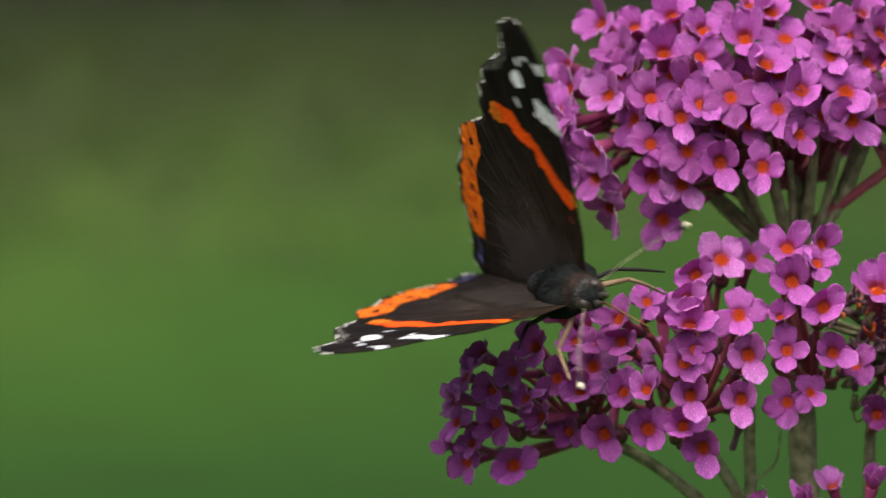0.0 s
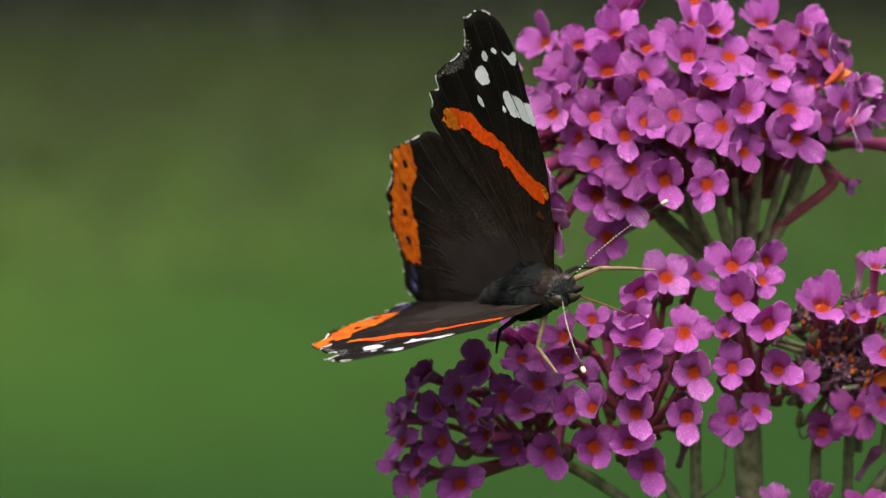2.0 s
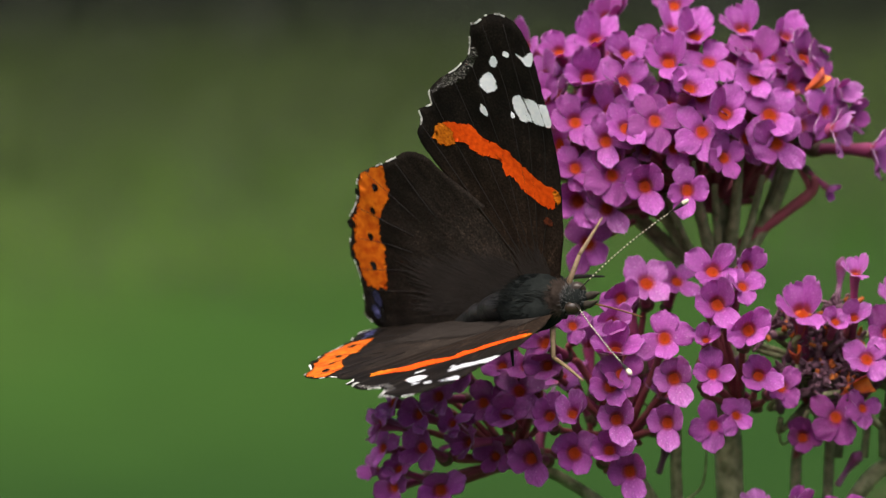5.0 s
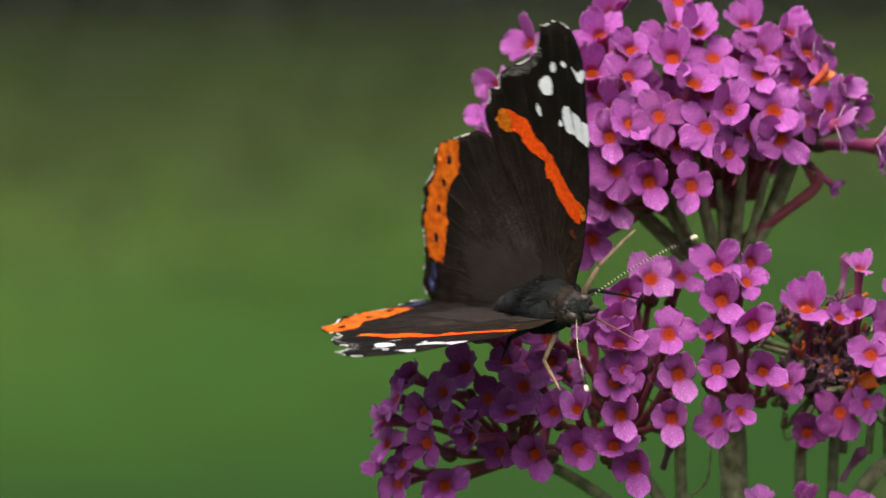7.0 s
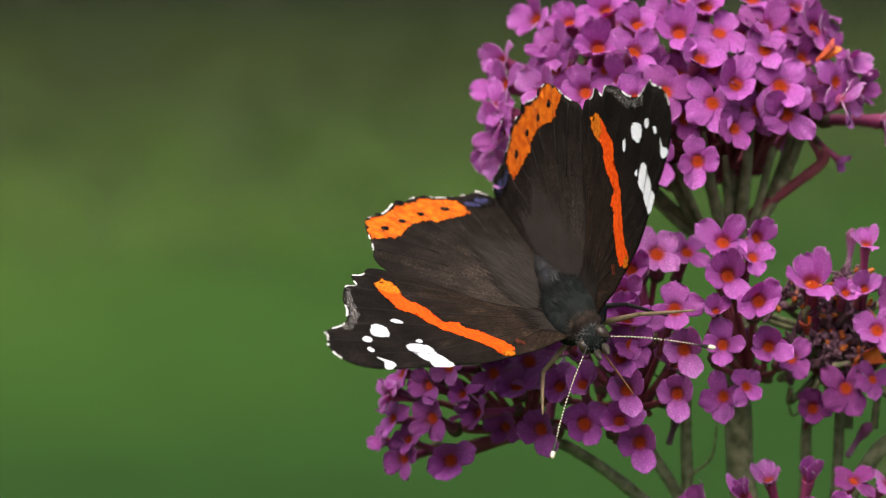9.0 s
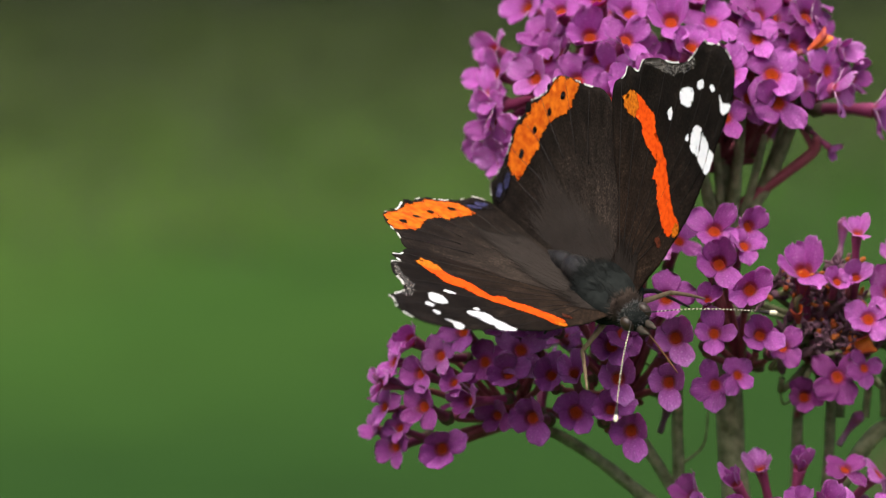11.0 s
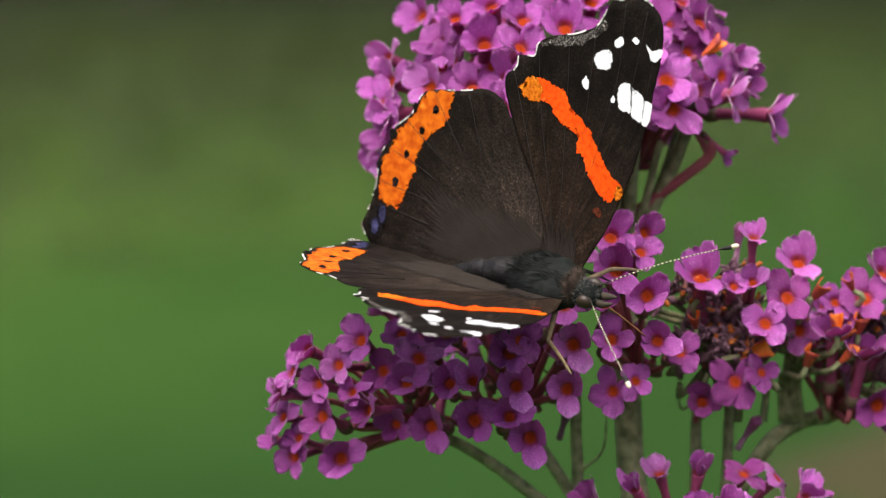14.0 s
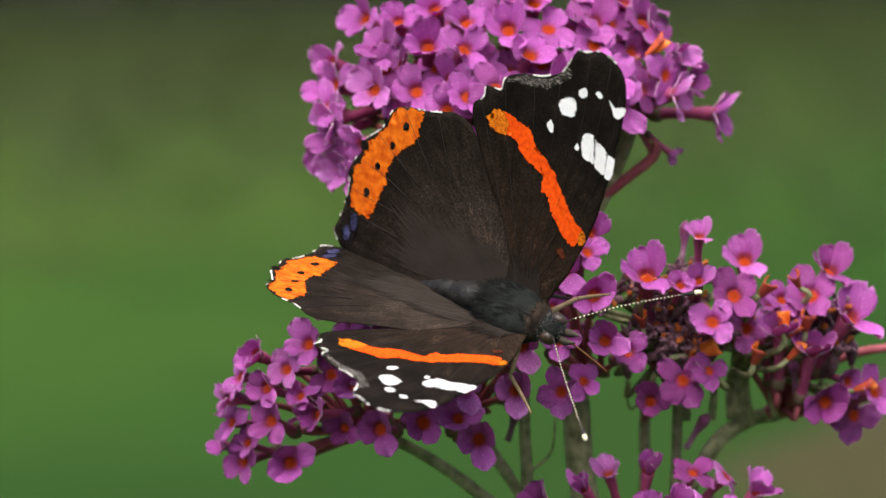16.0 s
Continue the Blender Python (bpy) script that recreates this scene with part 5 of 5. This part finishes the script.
# Seconds; place; turn; then lift of the left forewing and hindwing and sweep of the forewing, and the same on the right, in degrees.
FLIGHT = [
    (0, 0.00444, -0.00847, 1.19425, 57.3, -2.1, -65.7, 52.7, 48.4, 0.5, 51.7, 48.2, 1.8),
    (0.2, 0.00704, -0.00732, 1.19473, 53.4, 7.2, -46.7, 49.8, 53.9, 3.2, 56.9, 49.5, 0.4),
    (0.5, 0.00691, -0.00782, 1.19374, 52.0, 5.0, -49.3, 50.8, 51.7, 1.4, 53.7, 50.9, -1.3),
    (0.9, 0.00741, -0.00730, 1.19420, 54.5, 7.4, -48.2, 51.3, 53.3, 2.2, 56.3, 49.5, -0.8),
    (1, 0.00582, -0.00685, 1.19419, 53.6, 1.1, -54.1, 49.9, 48.9, 0.3, 52.6, 48.9, -1.4),
    (1.2, 0.00681, -0.00911, 1.19461, 53.7, 7.5, -48.4, 50.3, 52.8, 3.2, 56.4, 48.4, -0.7),
    (1.5, 0.00552, -0.00624, 1.19464, 55.4, -3.5, -57.6, 50, 49.1, 0.2, 52, 48.7, -1),
    (2, 0.00646, -0.00645, 1.19558, 59.3, -8.0, -56.7, 49, 47.6, 1, 52, 48, -1.8),
    (2.2, 0.00611, -0.00512, 1.19642, 62.3, -11.4, -57.2, 49.2, 48.0, -0.3, 49.8, 48.8, -1.3),
    (2.5, 0.00792, -0.00731, 1.19559, 61.4, -9.0, -47.9, 47.4, 48.1, 2.6, 51.9, 48.5, -0.1),
    (2.8, 0.00777, -0.00487, 1.19513, 59.9, -11.0, -50.0, 49.2, 50.5, 0.3, 52.3, 50.4, -1.3),
    (3, 0.00642, -0.00701, 1.19593, 61.6, -13.9, -55.5, 47.6, 47.3, 0.4, 50.7, 47.7, -2.6),
    (3.5, 0.00758, -0.00795, 1.19569, 64.3, -11.3, -47.9, 47.9, 48.8, 2.7, 52.7, 50.7, 0.5),
    (3.8, 0.00639, -0.00824, 1.19651, 69.4, -19.3, -56.9, 47.3, 47.6, 0.0, 50.4, 50.8, -0.7),
    (4, 0.00676, -0.00800, 1.19793, 72.4, -23.0, -56.6, 47.1, 46.4, 1.6, 50.9, 50, 2.4),
    (4.2, 0.00720, -0.00812, 1.19718, 69.7, -19.1, -52.1, 45.5, 47, 3.3, 48.3, 47.5, 1.1),
    (6.3, 0.00993, -0.00780, 1.19427, 53.0, -6.2, -43.1, 46.3, 47.8, 0.3, 48.7, 47.7, -1.8),
    (6.5, 0.01024, -0.00742, 1.19446, 52.5, -5.5, -42.0, 46.7, 47.4, -1.8, 47.7, 46.1, -4.5),
    (6.8, 0.00934, -0.00833, 1.19461, 53.6, -5.1, -57.9, 47.8, 45.2, -1.4, 48.4, 45.8, -3.5),
    (7, 0.01009, -0.00720, 1.19440, 50.7, -3.7, -57.5, 47.8, 44.5, -2.3, 48.6, 46.4, -2.4),
    (7.2, 0.01172, -0.00948, 1.19356, 45.8, 3.0, -63.5, 47.3, 46.9, -1.1, 47.7, 49.9, 1.4),
    (7.5, 0.01207, -0.00745, 1.19320, 44.7, 8.2, -71.7, 46.4, 44.6, -0.8, 49.6, 46, 0.8),
    (7.7, 0.01323, -0.00583, 1.19303, 44.4, 15.8, -64.7, 47.0, 46.5, -0.2, 50.0, 49.3, 0.8),
    (8, 0.01234, -0.00656, 1.19284, 43.3, 21.4, -65.5, 47.3, 43.9, -0.7, 50.4, 48.6, -0.5),
    (8.5, 0.01256, -0.00680, 1.19242, 42.2, 23.1, -67.9, 45.7, 43.2, 1.1, 47.9, 47.9, 1.4),
    (9, 0.01274, -0.00777, 1.19232, 43.1, 23.4, -67.6, 46, 43.8, 0.3, 49.7, 48.2, -0.4),
    (11.3, 0.01732, -0.01153, 1.19332, 37.2, 17.8, -57.0, 49.5, 46.8, 1.4, 46.7, 44.8, 0.1),
    (11.5, 0.01696, -0.01185, 1.19197, 39.3, 19.1, -55.4, 50.6, 45.8, 1.3, 45.4, 44.1, 1),
    (12, 0.01703, -0.01201, 1.19172, 36.4, 19.4, -56.3, 51.5, 47.4, 2.1, 43.8, 43.8, -3.4),
    (12.5, 0.01697, -0.01151, 1.19247, 40.8, 14.9, -59.3, 49.8, 44.4, -0.7, 45.2, 43.4, -0.1),
    (13, 0.01797, -0.01145, 1.19312, 41.5, 10.4, -58.0, 48.7, 43.4, -1.2, 45.6, 44.3, -0.3),
    (13.2, 0.01930, -0.01375, 1.19355, 42.1, 6.8, -53.6, 43.2, 39.1, -0.2, 43.0, 41.3, -2.0),
    (13.5, 0.02091, -0.01197, 1.19398, 44.3, 4.4, -50.3, 42.8, 39.7, -0.1, 45.9, 43.2, -0.4),
    (14, 0.02120, -0.01226, 1.19503, 44.4, 7.0, -41.1, 42.2, 43.1, 2.5, 46.9, 46.9, -0.8),
    (14.5, 0.02178, -0.01273, 1.19488, 44.4, 6.7, -40.3, 42.6, 43.4, 1.3, 46, 45.7, -2),
    (15, 0.02185, -0.01266, 1.19482, 45.9, 4.1, -44.5, 43.4, 39.7, 0.6, 46, 45.6, -1.1),
    (15.3, 0.02220, -0.01315, 1.19435, 43.5, 4.8, -45.6, 43.4, 42.8, 2.2, 45.6, 45.6, -3.0),
    (15.5, 0.02336, -0.01300, 1.19311, 41.2, 11.7, -42.8, 43.9, 45.1, 2, 45.8, 45.5, -1.8),
    (15.8, 0.02264, -0.01215, 1.19182, 47.1, 12.4, -43.1, 45.5, 44.6, 0.2, 45.3, 47.5, -1.9),
    (16, 0.02335, -0.01265, 1.19199, 49.2, 13.1, -43.0, 46.5, 43.9, -0, 45.4, 47.9, -1.1),
]
# Moments at which a pose is held or struck between two rows above: seconds, the two rows' seconds, and the share of the second.
BETWEEN = [
    (0.1, 0, 0.2, 0.55), (1.1, 1, 1.2, 0.3), (1.3, 1.2, 1.5, 0.5), (1.4, 1.2, 1.5, 0.9), (1.9, 1.5, 2, 1.0), (2.3, 2.2, 2.5, 0.7), (2.7, 2.5, 2.8, 0.6), (3.3, 3, 3.5, 0.0),
    (3.4, 3, 3.5, 0.7), (3.7, 3.5, 3.8, 0.15), (3.9, 3.8, 4, 0.7), (6.7, 6.5, 6.8, 0.7), (7.1, 7, 7.2, 0.6), (7.3, 7.2, 7.5, 0.7), (7.6, 7.5, 7.7, 0.35), (7.8, 7.7, 8, 0.8),
    (13.3, 13.2, 13.5, 0.7), (13.7, 13.5, 14, 0.4), (15.6, 15.5, 15.8, 0.3),
]


def all_rows():
    at = {r[0]: r for r in FLIGHT}
    extra = [(t, *[(1 - f) * p + f * q for p, q in zip(at[a][1:], at[b][1:])]) for t, a, b, f in BETWEEN]
    return sorted(FLIGHT + extra)


def hinge(side, lift, turn, z):
    m = Matrix.Translation((0, 0.0012 * side, z)) @ Matrix.Rotation(radians(lift) * side, 4, "X") @ Matrix.Translation((0, -0.0012 * side, 0))
    pivot = Vector((0.002, 0.0016 * side, 0))
    return m @ Matrix.Translation(pivot) @ Matrix.Rotation(radians(turn) * side, 4, "Z") @ Matrix.Translation(-pivot)


def motions():
    rows = all_rows()
    walk(butterfly, [(r[0], pose(*r[1:7])) for r in rows])
    for side, k in ((1, 7), (-1, 10)):
        walk(WING["forewing", side], [(r[0], hinge(side, r[k], r[k + 2], 0.0)) for r in rows])
        walk(WING["hindwing", side], [(r[0], hinge(side, r[k + 1], 0, -0.0007)) for r in rows])
    # the one leg that feels its way over the florets
    for leg in STEPPING:
        walk(leg, [(t, pose(0.006, 0.0014, -0.0012, *turn)) for t, turn in (
            (0, (-20, 20, 15)), (0.6, (-12, 6, 2)), (1.5, (0, -14, -16)), (2.5, (-21, -15, -1)), (3.0, (-10, -8, 5)), (3.5, (23, 3, 15)), (5, (30, 2, 6)), (6.5, (37, 1, -1)), (7.05, (38, 1, 4)), (7.5, (-5, -6, -7)), (9, (16, 0, -8)), (11.5, (-1, 0, 26)), (14, (1, 0, 5)), (16, (1, 0, 5)))])


motions()
